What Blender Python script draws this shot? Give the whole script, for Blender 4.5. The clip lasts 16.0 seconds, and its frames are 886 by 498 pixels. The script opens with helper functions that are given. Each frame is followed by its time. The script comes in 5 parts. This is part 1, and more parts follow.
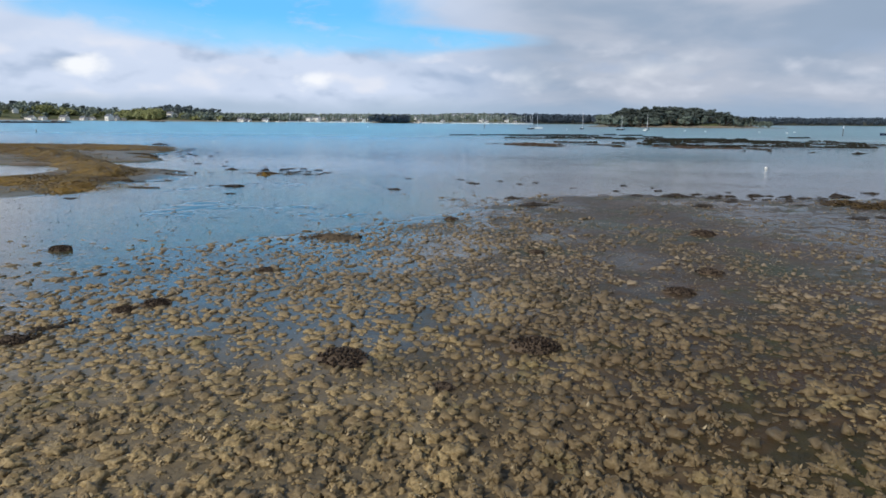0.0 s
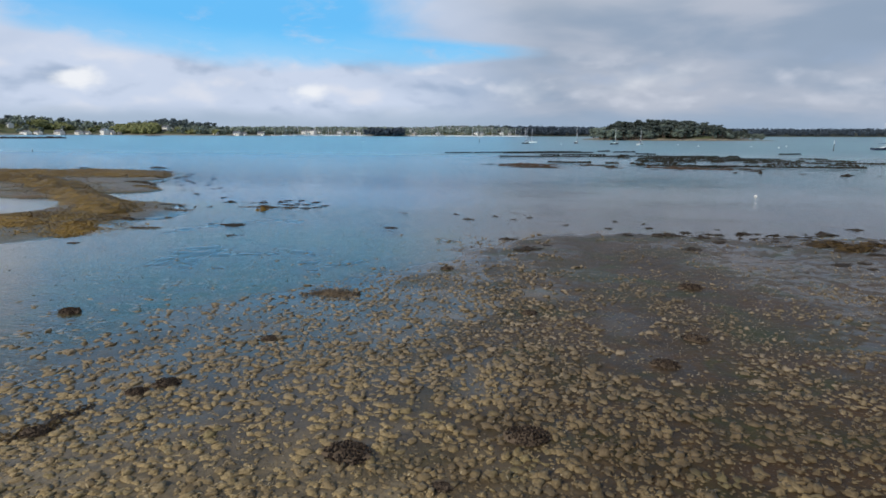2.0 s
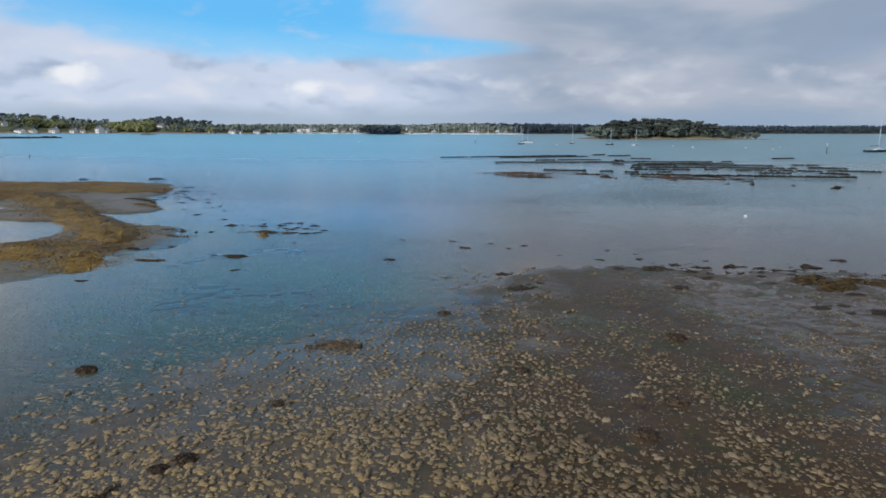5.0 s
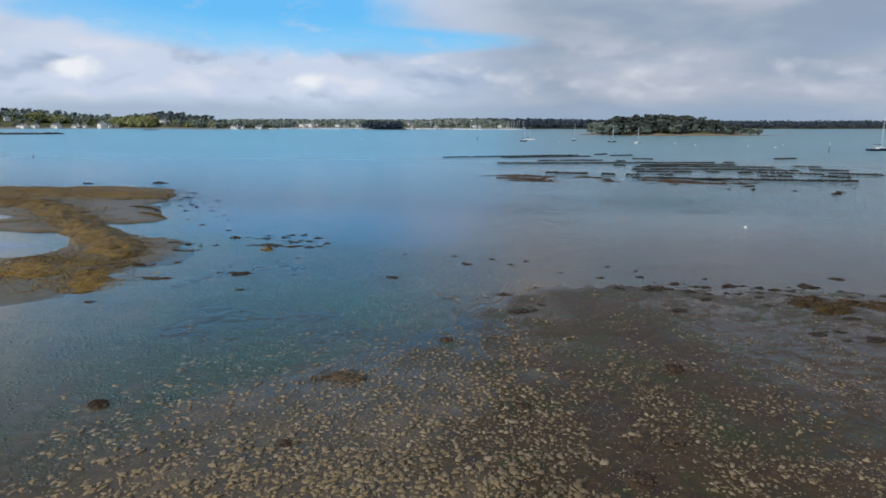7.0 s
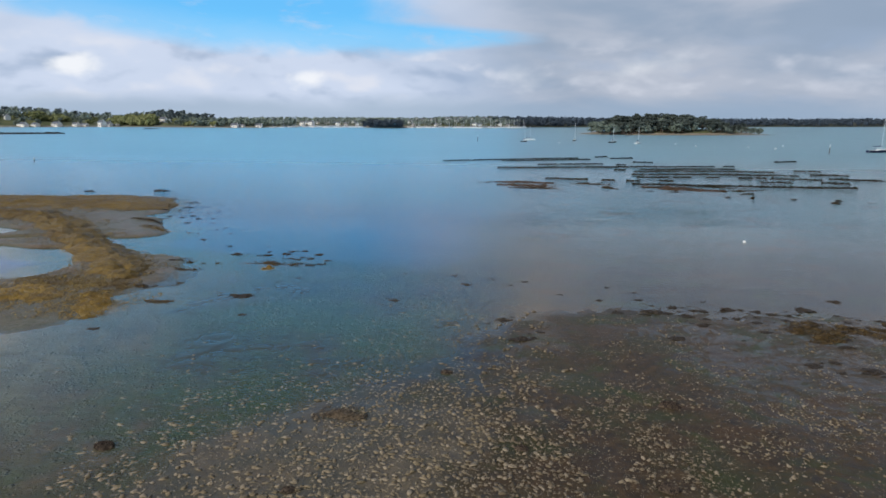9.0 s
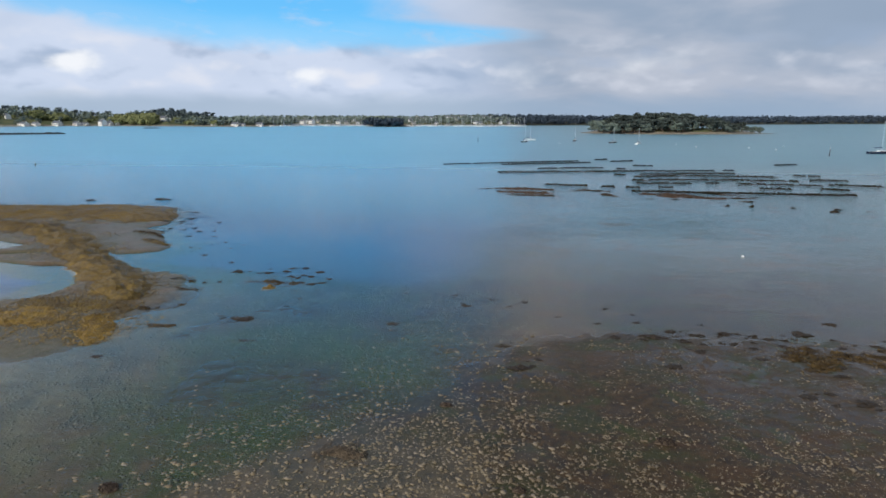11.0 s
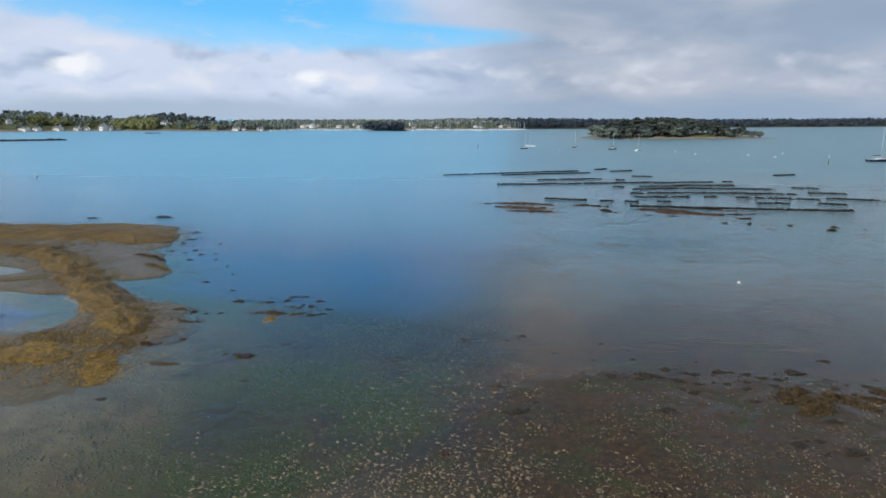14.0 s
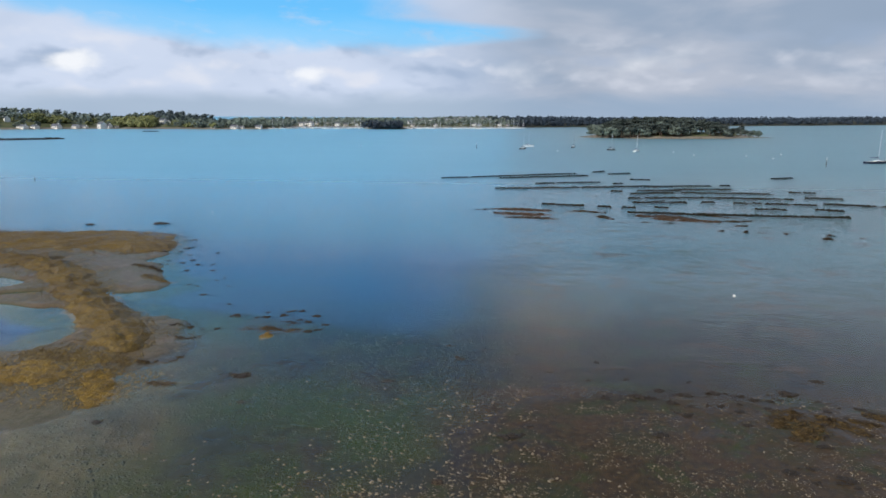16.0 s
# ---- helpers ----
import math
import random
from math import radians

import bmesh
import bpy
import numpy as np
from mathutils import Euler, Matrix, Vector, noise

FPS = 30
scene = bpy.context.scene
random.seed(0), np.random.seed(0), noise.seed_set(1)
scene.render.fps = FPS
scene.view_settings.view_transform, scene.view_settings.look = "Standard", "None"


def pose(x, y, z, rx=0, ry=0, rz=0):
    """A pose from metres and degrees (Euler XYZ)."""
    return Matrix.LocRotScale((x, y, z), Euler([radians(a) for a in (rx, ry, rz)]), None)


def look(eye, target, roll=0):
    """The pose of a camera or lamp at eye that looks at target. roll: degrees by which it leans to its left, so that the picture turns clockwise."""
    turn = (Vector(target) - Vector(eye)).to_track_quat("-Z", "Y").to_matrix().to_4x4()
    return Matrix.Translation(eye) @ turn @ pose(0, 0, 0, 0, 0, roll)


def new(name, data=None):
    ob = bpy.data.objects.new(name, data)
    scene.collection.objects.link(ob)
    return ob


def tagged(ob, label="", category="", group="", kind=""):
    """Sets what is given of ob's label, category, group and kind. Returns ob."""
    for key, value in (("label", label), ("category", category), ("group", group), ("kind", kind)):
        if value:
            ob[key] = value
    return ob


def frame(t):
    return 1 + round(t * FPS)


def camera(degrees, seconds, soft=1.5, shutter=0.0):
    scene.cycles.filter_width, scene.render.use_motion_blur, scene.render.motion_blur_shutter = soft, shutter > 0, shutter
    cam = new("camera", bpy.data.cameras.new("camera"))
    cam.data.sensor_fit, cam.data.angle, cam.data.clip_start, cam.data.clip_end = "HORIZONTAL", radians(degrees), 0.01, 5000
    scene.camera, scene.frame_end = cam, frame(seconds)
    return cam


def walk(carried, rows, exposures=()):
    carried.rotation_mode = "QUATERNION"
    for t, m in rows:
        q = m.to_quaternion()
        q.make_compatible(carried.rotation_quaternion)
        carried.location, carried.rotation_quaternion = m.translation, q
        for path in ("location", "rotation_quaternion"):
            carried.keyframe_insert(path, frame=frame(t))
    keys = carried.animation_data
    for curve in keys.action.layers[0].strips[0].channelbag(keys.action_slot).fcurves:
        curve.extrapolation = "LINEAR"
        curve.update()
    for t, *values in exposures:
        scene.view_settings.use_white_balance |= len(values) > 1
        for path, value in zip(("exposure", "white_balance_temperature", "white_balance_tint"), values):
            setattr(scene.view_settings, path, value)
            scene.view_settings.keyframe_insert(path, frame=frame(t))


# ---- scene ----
cam = camera(71.0, 16.0, soft=1.65)
PATH = [
    (0, (0.093, 0.225, 4.855), (-0.118, 2.172, 4.449), 0.5),
    (0.5, (0.051, 0.189, 5.299), (-0.156, 2.142, 4.917), 0.5),
    (1, (0.074, 0.045, 5.868), (-0.131, 1.998, 5.493), 0.4),
    (1.5, (0.104, -0.105, 6.406), (-0.097, 1.85, 6.032), 0.3),
    (2, (0.102, -0.286, 6.911), (-0.096, 1.669, 6.54), 0.3),
    (2.5, (0.106, -0.438, 7.479), (-0.09, 1.517, 7.106), 0.4),
    (3, (0.089, -0.582, 8.038), (-0.105, 1.373, 7.663), 0.3),
    (3.5, (0.113, -0.698, 8.504), (-0.079, 1.257, 8.129), 0.1),
    (4, (0.111, -0.821, 8.896), (-0.077, 1.134, 8.519), 0.1),
    (6.5, (0.132, -1.326, 11.137), (-0.055, 0.625, 10.74), 0.4),
    (7, (0.093, -1.324, 11.635), (-0.098, 0.626, 11.233), 0.3),
    (7.5, (0.087, -1.299, 12.16), (-0.104, 0.65, 11.755), 0.4),
    (8, (0.113, -1.31, 12.703), (-0.079, 0.638, 12.293), 0.4),
    (8.5, (0.128, -1.326, 13.209), (-0.067, 0.622, 12.797), 0.2),
    (9, (0.102, -1.292, 13.657), (-0.09, 0.656, 13.246), 0.3),
    (11.5, (0.228, -1.247, 16.285), (0.034, 0.698, 15.864), 0.2),
    (12, (0.285, -1.294, 16.781), (0.093, 0.653, 16.365), 0.3),
    (12.5, (0.311, -1.314, 17.288), (0.122, 0.634, 16.874), 0.5),
    (13, (0.346, -1.327, 17.764), (0.159, 0.621, 17.349), 0.6),
    (13.5, (0.386, -1.347, 18.228), (0.193, 0.601, 17.816), 0.5),
    (14, (0.387, -1.338, 18.701), (0.191, 0.608, 18.287), 0.1),
    (14.5, (0.428, -1.269, 19.182), (0.236, 0.678, 18.768), 0.3),
    (15, (0.548, -1.213, 19.628), (0.356, 0.734, 19.213), 0.2),
    (15.5, (0.627, -1.196, 20.098), (0.435, 0.75, 19.679), 0.2),
    (16, (0.617, -1.107, 20.544), (0.425, 0.839, 20.121), 0.2),
]
walk(cam, [(t, look(eye, target, roll)) for t, eye, target, roll in PATH],
     ((0, 0.07), (0.8, -0.02), (2, -0.05), (4, -0.08), (6.5, -0.08), (9, 0.0), (16, 0.02)))


def smooth(a, b, v):
    k = min(1.0, max(0.0, (v - a) / (b - a)))
    return k * k * (3 - 2 * k)


# ---- world, sun ----
SUN_ELEV, SUN_AZ = 35.0, -137.0      # degrees; azimuth from +y towards +x
world = bpy.data.worlds.new("overcast_sky")
scene.world = world
world.use_nodes = True
wn, wl = world.node_tree.nodes, world.node_tree.links
wn.clear()


def wmath(op, a, b=None, c=None):
    n = wn.new("ShaderNodeMath")
    n.operation = op
    for i, v in enumerate((a, b, c)):
        if v is None:
            continue
        if isinstance(v, (int, float)):
            n.inputs[i].default_value = v
        else:
            wl.new(v, n.inputs[i])
    return n.outputs[0]


def wrange(v, a, b, to0=0.0, to1=1.0):
    n = wn.new("ShaderNodeMapRange")
    n.interpolation_type = "SMOOTHSTEP"
    wl.new(v, n.inputs[0])
    for i, x in ((1, a), (2, b), (3, to0), (4, to1)):
        n.inputs[i].default_value = x
    return n.outputs[0]


def wnoise(sx, sy, detail=5.0, rough=0.55, warp=0.0, shift=0.0, rise=0.0):
    cv = wn.new("ShaderNodeCombineXYZ")
    wl.new(wmath("ADD", wmath("MULTIPLY", AZ, sx), shift), cv.inputs[0])
    wl.new(wmath("MULTIPLY", wmath("ADD", EL, rise), sy), cv.inputs[1])
    n = wn.new("ShaderNodeTexNoise")
    n.inputs["Scale"].default_value = 1.0
    n.inputs["Detail"].default_value = detail
    n.inputs["Roughness"].default_value = rough
    n.inputs["Distortion"].default_value = warp
    wl.new(cv.outputs[0], n.inputs["Vector"])
    return n.outputs[0]


def wmix(f, a, b):
    n = wn.new("ShaderNodeMix")
    n.data_type = "RGBA"
    if isinstance(f, (int, float)):
        n.inputs[0].default_value = f
    else:
        wl.new(f, n.inputs[0])
    for i, v in ((6, a), (7, b)):
        if isinstance(v, tuple):
            n.inputs[i].default_value = (*v, 1)
        else:
            wl.new(v, n.inputs[i])
    return n.outputs[2]


tc = wn.new("ShaderNodeTexCoord")
sep = wn.new("ShaderNodeSeparateXYZ")
wl.new(tc.outputs["Generated"], sep.inputs[0])
AZ = wmath("MULTIPLY", wmath("ARCTAN2", sep.outputs[0], sep.outputs[1]), 57.2958)
EL = wmath("MULTIPLY", wmath("ARCSINE", sep.outputs[2]), 57.2958)
sky = wn.new("ShaderNodeTexSky")
sky.sky_type = "NISHITA"
sky.sun_disc = False
sky.sun_elevation = radians(SUN_ELEV)
sky.sun_rotation = radians(SUN_AZ)
sky.air_density, sky.dust_density, sky.ozone_density = 1.0, 0.3, 3.0

big = wnoise(0.05, 0.12, 4.0, 0.48, 0.3)
fine = wnoise(0.13, 0.36, 6.0, 0.52, 0.5, 7.0)
puff = wnoise(0.085, 0.30, 6.0, 0.5, 0.4, 3.0)
wisp = wnoise(0.35, 1.1, 6.0, 0.6, 0.8, 12.0)


def lit(sx, sy, rise, shift, gain):
    """Bright where a heap of cloud thins upwards, grey on its underside."""
    a = wnoise(sx, sy, 4.0, 0.42, 0.1, shift)
    b = wnoise(sx, sy, 4.0, 0.42, 0.1, shift, rise)
    return wmath("MULTIPLY", wmath("SUBTRACT", a, b), gain)


# gap of clear sky over the left of the bay
floor_el = wmath("ADD", wmath("MULTIPLY", wmath("MAXIMUM", wmath("SUBTRACT", -24.0, AZ), 0.0), 0.13), 5.45)
above = wmath("SUBTRACT", EL, floor_el)
above = wmath("ADD", above, wmath("MULTIPLY", wmath("SUBTRACT", fine, 0.5), 1.9))
above = wmath("ADD", above, wmath("MULTIPLY", wmath("SUBTRACT", wisp, 0.5), 0.9))
lobe = wrange(wmath("ABSOLUTE", wmath("SUBTRACT", EL, 6.9)), 1.5, 0.2, 0.0, 8.0)
inside = wmath("SUBTRACT", wmath("ADD", lobe, -8.0), AZ)
inside = wmath("ADD", inside, wmath("MULTIPLY", wmath("SUBTRACT", big, 0.5), 9.0))
inside = wmath("ADD", inside, wmath("MULTIPLY", wmath("SUBTRACT", fine, 0.5), 10.0))
clear = wmath("MULTIPLY", wrange(above, -0.5, 0.9), wrange(inside, -3.0, 5.0))
veil = wmath("ADD", wmath("MULTIPLY", fine, 0.6), wmath("MULTIPLY", wisp, 0.4))
clear = wmath("MULTIPLY", clear, wrange(veil, 0.70, 0.50, 0.5, 1.0))
clear = wmath("MULTIPLY", clear, wrange(wmath("SUBTRACT", AZ, wmath("MULTIPLY", big, 6.0)), -46.0, -41.0))
clear = wmath("MULTIPLY", clear, wrange(above, 0.3, 3.2, 0.72, 1.0))
low_cover = wmath("SUBTRACT", 1.0, clear)
# broken clouds overhead, on a flat layer
flat_v = wn.new("ShaderNodeCombineXYZ")
up = wmath("MAXIMUM", sep.outputs[2], 0.06)
wl.new(wmath("DIVIDE", sep.outputs[0], up), flat_v.inputs[0])
wl.new(wmath("DIVIDE", sep.outputs[1], up), flat_v.inputs[1])
over = wn.new("ShaderNodeTexNoise")
over.inputs["Scale"].default_value, over.inputs["Detail"].default_value = 0.8, 6.0
wl.new(flat_v.outputs[0], over.inputs["Vector"])
side_cloud = wmath("MAXIMUM", wrange(AZ, -28.0, -44.0, 0.0, 0.12), wmath("MULTIPLY", wrange(AZ, 0.0, 18.0, 0.0, 0.75), wrange(EL, 27.0, 16.0, 0.85, 1.0)))
high_cover = wmath("MULTIPLY", wmath("MAXIMUM", wrange(over.outputs[0], 0.54, 0.74, 0.0, 0.6), side_cloud), wmath("MAXIMUM", wrange(AZ, -10.0, 10.0, 0.25, 1.0), wrange(AZ, -33.0, -42.0, 0.25, 1.0)))
cover_mix = wn.new("ShaderNodeMix")
wl.new(wrange(EL, 11.0, 17.5), cover_mix.inputs[0])
wl.new(low_cover, cover_mix.inputs[2])
wl.new(high_cover, cover_mix.inputs[3])
# a bright heap that stands over the middle of the bay
hx = wmath("DIVIDE", wmath("SUBTRACT", AZ, 4.5), 7.5)
hy = wmath("DIVIDE", wmath("SUBTRACT", EL, 18.5), 6.0)
heap_over = wmath("SQRT", wmath("ADD", wmath("MULTIPLY", hx, hx), wmath("MULTIPLY", hy, hy)))
heap_over = wmath("ADD", heap_over, wmath("MULTIPLY", wmath("SUBTRACT", fine, 0.5), 1.6))
heap_over = wrange(heap_over, 1.15, 0.35)
cover = wmath("MAXIMUM", cover_mix.outputs[0], heap_over)
# tone of the clouds
broad = wnoise(0.06, 0.17, 4.0, 0.45, 0.2, 31.0)
cloud = wmix(wrange(big, 0.36, 0.62), (4.75, 5.7, 7.4), (6.1, 6.95, 8.6))
right_side = wrange(wmath("ADD", AZ, wmath("MULTIPLY", wmath("SUBTRACT", big, 0.5), 14.0)), -9.0, 5.0)
grey = wmix(wrange(wmath("ADD", wmath("MULTIPLY", broad, 0.6), wmath("MULTIPLY", puff, 0.4)), 0.40, 0.60), (2.75, 3.6, 4.85), (4.6, 5.05, 6.0))
cloud = wmix(wmath("MULTIPLY", right_side, 0.9), cloud, grey)
# a bank of heaped clouds along the horizon: bright tops, greyer downwards
heaps = wmath("ADD", lit(0.15, 0.30, 1.0, 3.0, 3.4), lit(0.34, 0.55, 0.5, 17.0, 1.0))
bank_el = wmath("MULTIPLY", wmath("MULTIPLY", wrange(EL, 7.6, 5.2), wrange(EL, 0.6, 2.4)), wrange(right_side, 0.0, 1.0, 1.0, 0.6))
cloud = wmix(wmath("MULTIPLY", wrange(heaps, 0.05, 0.75, 0.0, 0.75), bank_el), cloud, (7.6, 7.9, 8.8))
cloud = wmix(wmath("MULTIPLY", wrange(heaps, -0.02, -0.75, 0.0, 0.8), bank_el), cloud, (3.5, 4.5, 6.2))
curl = wnoise(0.30, 0.46, 4.0, 0.45, 0.2, 50.0)
for az0, el0, hw, hh, amount, soft_ in ((-35.5, 3.9, 2.7, 0.9, 0.95, 0.2), (-17.4, 3.3, 2.5, 0.95, 0.9, 0.2), (11.0, 4.3, 5.2, 1.6, 0.6, -1.0), (1.2, 3.8, 2.4, 1.5, 0.4, -0.8)):
    u = wmath("DIVIDE", wmath("SUBTRACT", AZ, az0), hw)
    v = wmath("DIVIDE", wmath("SUBTRACT", EL, el0), hh)
    d = wmath("SQRT", wmath("ADD", wmath("MULTIPLY", u, u), wmath("MULTIPLY", v, v)))
    d = wmath("ADD", d, wmath("MULTIPLY", wmath("SUBTRACT", curl, 0.5), 2.4))
    d = wmath("ADD", d, wmath("MULTIPLY", wmath("SUBTRACT", wisp, 0.5), 0.5))
    cloud = wmix(wrange(d, 1.15, soft_, 0.0, amount), cloud, (9.1, 9.35, 9.8))
cloud = wmix(wrange(wmath("ADD", EL, wmath("MULTIPLY", wmath("SUBTRACT", puff, 0.5), 3.0)), 2.3, 0.6, 0.0, 0.8), cloud, wmix(right_side, (3.7, 4.75, 6.1), (3.0, 4.1, 5.6)))
cloud = wmix(wmath("MULTIPLY", right_side, wmath("MULTIPLY", wrange(EL, 9.0, 12.5, 0.0, 0.65), wrange(EL, 20.0, 14.0))), cloud, (5.6, 6.0, 6.8))
cloud = wmix(wmath("MULTIPLY", right_side, wrange(EL, 20.0, 27.0, 0.0, 0.8)), cloud, (1.6, 1.95, 2.5))
cloud = wmix(heap_over, cloud, (6.9, 7.0, 7.4))
high_blue = wmix(0.75, sky.outputs[0], (1.15, 1.9, 3.6))
blue = wmix(wrange(EL, 28.0, 14.0, 0.0, 0.92), high_blue, wmix(wrange(EL, 9.5, 6.0), (1.5, 5.6, 10.2), (1.9, 6.5, 10.8)))
bg = wn.new("ShaderNodeBackground")
bg.inputs[1].default_value = 0.1
wl.new(wmix(cover, blue, cloud), bg.inputs[0])
wout = wn.new("ShaderNodeOutputWorld")
wl.new(bg.outputs[0], wout.inputs[0])

sun = new("sun", bpy.data.lights.new("sun", "SUN"))
sun.data.energy, sun.data.angle, sun.data.color = 3.3, radians(5.0), (1.0, 0.94, 0.84)
sa, se = radians(SUN_AZ), radians(SUN_ELEV)
sun.matrix_world = look((0, 0, 0), (-math.sin(sa) * math.cos(se), -math.cos(sa) * math.cos(se), -math.sin(se)))
sun.location = (-50, -80, 80)

# ---- materials ----


class Mat:
    """A small builder of node materials; coordinates are in metres."""

    def __init__(self, name):
        self.m = bpy.data.materials.new(name)
        self.m.use_nodes = True
        self.n, self.l = self.m.node_tree.nodes, self.m.node_tree.links
        self.b = self.n["Principled BSDF"]
        self.tc = self.n.new("ShaderNodeTexCoord")

    def put(self, key, v):
        if hasattr(v, "is_output"):
            self.l.new(v, self.b.inputs[key])
        else:
            self.b.inputs[key].default_value = (*v, 1) if isinstance(v, tuple) and len(v) == 3 else v
        return self

    def vec(self, sx=1.0, sy=1.0, sz=1.0, rz=0.0):
        mp = self.n.new("ShaderNodeMapping")
        mp.inputs["Scale"].default_value = (sx, sy, sz)
        mp.inputs["Rotation"].default_value = (0, 0, radians(rz))
        self.l.new(self.tc.outputs["Object"], mp.inputs["Vector"])
        return mp.outputs[0]

    def noise(self, scale, detail=4.0, rough=0.55, warp=0.0, vec=None):
        n = self.n.new("ShaderNodeTexNoise")
        self.l.new(vec or self.tc.outputs["Object"], n.inputs["Vector"])
        for k, v in (("Scale", scale), ("Detail", detail), ("Roughness", rough), ("Distortion", warp)):
            n.inputs[k].default_value = v
        return n.outputs[0]

    def rng(self, v, a, b, to0=0.0, to1=1.0):
        n = self.n.new("ShaderNodeMapRange")
        n.interpolation_type = "SMOOTHSTEP"
        self.l.new(v, n.inputs[0])
        for i, x in ((1, a), (2, b), (3, to0), (4, to1)):
            n.inputs[i].default_value = x
        return n.outputs[0]

    def math(self, op, a, b=0.0):
        n = self.n.new("ShaderNodeMath")
        n.operation = op
        for i, v in enumerate((a, b)):
            if isinstance(v, (int, float)):
                n.inputs[i].default_value = v
            else:
                self.l.new(v, n.inputs[i])
        return n.outputs[0]

    def mix(self, f, a, b, blend="MIX"):
        n = self.n.new("ShaderNodeMix")
        n.data_type, n.blend_type = "RGBA", blend
        if isinstance(f, (int, float)):
            n.inputs[0].default_value = f
        else:
            self.l.new(f, n.inputs[0])
        for i, v in ((6, a), (7, b)):
            if isinstance(v, tuple):
                n.inputs[i].default_value = (*v, 1)
            else:
                self.l.new(v, n.inputs[i])
        return n.outputs[2]

    def ramp(self, v, *stops):
        n = self.n.new("ShaderNodeValToRGB")
        self.l.new(v, n.inputs[0])
        e = n.color_ramp.elements
        while len(e) < len(stops):
            e.new(0.5)
        for k, (p, c) in zip(e, stops):
            k.position, k.color = p, (*c, 1)
        return n.outputs[0]

    def bump(self, h, strength=0.5, dist=0.05, key="Normal"):
        n = self.n.new("ShaderNodeBump")
        n.inputs["Strength"].default_value = strength
        n.inputs["Distance"].default_value = dist
        self.l.new(h, n.inputs["Height"])
        self.l.new(n.outputs[0], self.b.inputs[key])
        return self

    def island(self):
        return self.n.new("ShaderNodeNewGeometry").outputs["Random Per Island"]

    def each(self):
        return self.n.new("ShaderNodeObjectInfo").outputs["Random"]

    def xyz(self):
        s = self.n.new("ShaderNodeSeparateXYZ")
        self.l.new(self.tc.outputs["Object"], s.inputs[0])
        return s.outputs


def plain(name, colour, rough=0.6, metal=0.0, vary=0.15, scale=3.0):
    """Painted or plain stuff with a little grain and wear."""
    k = Mat(name)
    dark = tuple(c * (1 - vary) for c in colour)
    light = tuple(min(1, c * (1 + vary)) for c in colour)
    k.put("Base Color", k.ramp(k.noise(scale), (0.3, dark), (0.7, light)))
    k.put("Roughness", k.rng(k.noise(scale * 4), 0.3, 0.7, rough * 0.85, min(1, rough * 1.15)))
    k.put("Metallic", metal)
    return k.m


# wet tidal mud, with algae, silt and a standing film of water in its hollows
k = Mat("tidal_mud")
px_, py_, pz_ = k.xyz()[:3]
grain, lump, patch, wide_ = k.noise(9.0, 6, 0.65), k.noise(1.9, 5, 0.6), k.noise(0.35, 4, 0.55, 0.6), k.noise(0.07, 4, 0.5, 0.5)
px_ = k.math("ADD", px_, k.math("ADD", k.math("MULTIPLY", k.math("SUBTRACT", wide_, 0.5), 16.0), k.math("MULTIPLY", k.math("SUBTRACT", patch, 0.5), 9.0)))
col = k.ramp(k.math("ADD", k.math("MULTIPLY", grain, 0.5), k.math("MULTIPLY", lump, 0.5)),
             (0.32, (0.016, 0.0105, 0.005)), (0.47, (0.047, 0.029, 0.013)), (0.64, (0.098, 0.060, 0.028)))
col = k.mix(k.rng(patch, 0.45, 0.7, 0.0, 0.55), col, (0.040, 0.045, 0.018))
col = k.mix(k.rng(wide_, 0.5, 0.75, 0.0, 0.5), col, (0.074, 0.047, 0.023))
deep = k.rng(pz_, 0.0, -0.16)
col = k.mix(k.math("MULTIPLY", deep, k.rng(lump, 0.3, 0.7, 0.5, 0.9)), col, k.ramp(wide_, (0.40, (0.030, 0.044, 0.018)), (0.62, (0.055, 0.052, 0.030))))
algae = k.math("MULTIPLY", k.math("MULTIPLY", k.rng(px_, 1.0, -8.0), k.rng(py_, 13.0, 22.0)), k.rng(k.noise(0.16, 4, 0.6, 0.4), 0.32, 0.50))
col = k.mix(k.math("MULTIPLY", algae, 0.85), col, k.ramp(grain, (0.35, (0.020, 0.036, 0.010)), (0.65, (0.050, 0.080, 0.022))))
tuft = k.math("MULTIPLY", k.rng(k.noise(0.45, 5, 0.6, 0.8), 0.55, 0.68), k.rng(py_, 6.0, 10.0))
col = k.mix(k.math("MULTIPLY", tuft, k.rng(grain, 0.3, 0.6, 0.3, 0.8)), col, (0.046, 0.056, 0.014))
drowned = k.math("MULTIPLY", k.math("MULTIPLY", k.rng(px_, -16.0, -26.0), k.rng(py_, 56.0, 44.0)), k.rng(lump, 0.3, 0.6, 0.6, 1.0))
col = k.mix(k.math("MULTIPLY", drowned, 0.85), col, k.ramp(patch, (0.35, (0.085, 0.070, 0.040)), (0.65, (0.165, 0.134, 0.080))))
weedy = k.math("MULTIPLY", k.math("MULTIPLY", k.rng(py_, 40.0, 46.0), k.rng(py_, 84.0, 54.0)), k.rng(px_, -26.0, -16.0))
col = k.mix(k.math("MULTIPLY", weedy, k.rng(patch, 0.34, 0.60, 0.95, 0.5)), col, k.ramp(lump, (0.35, (0.013, 0.0105, 0.011)), (0.65, (0.032, 0.025, 0.022))))
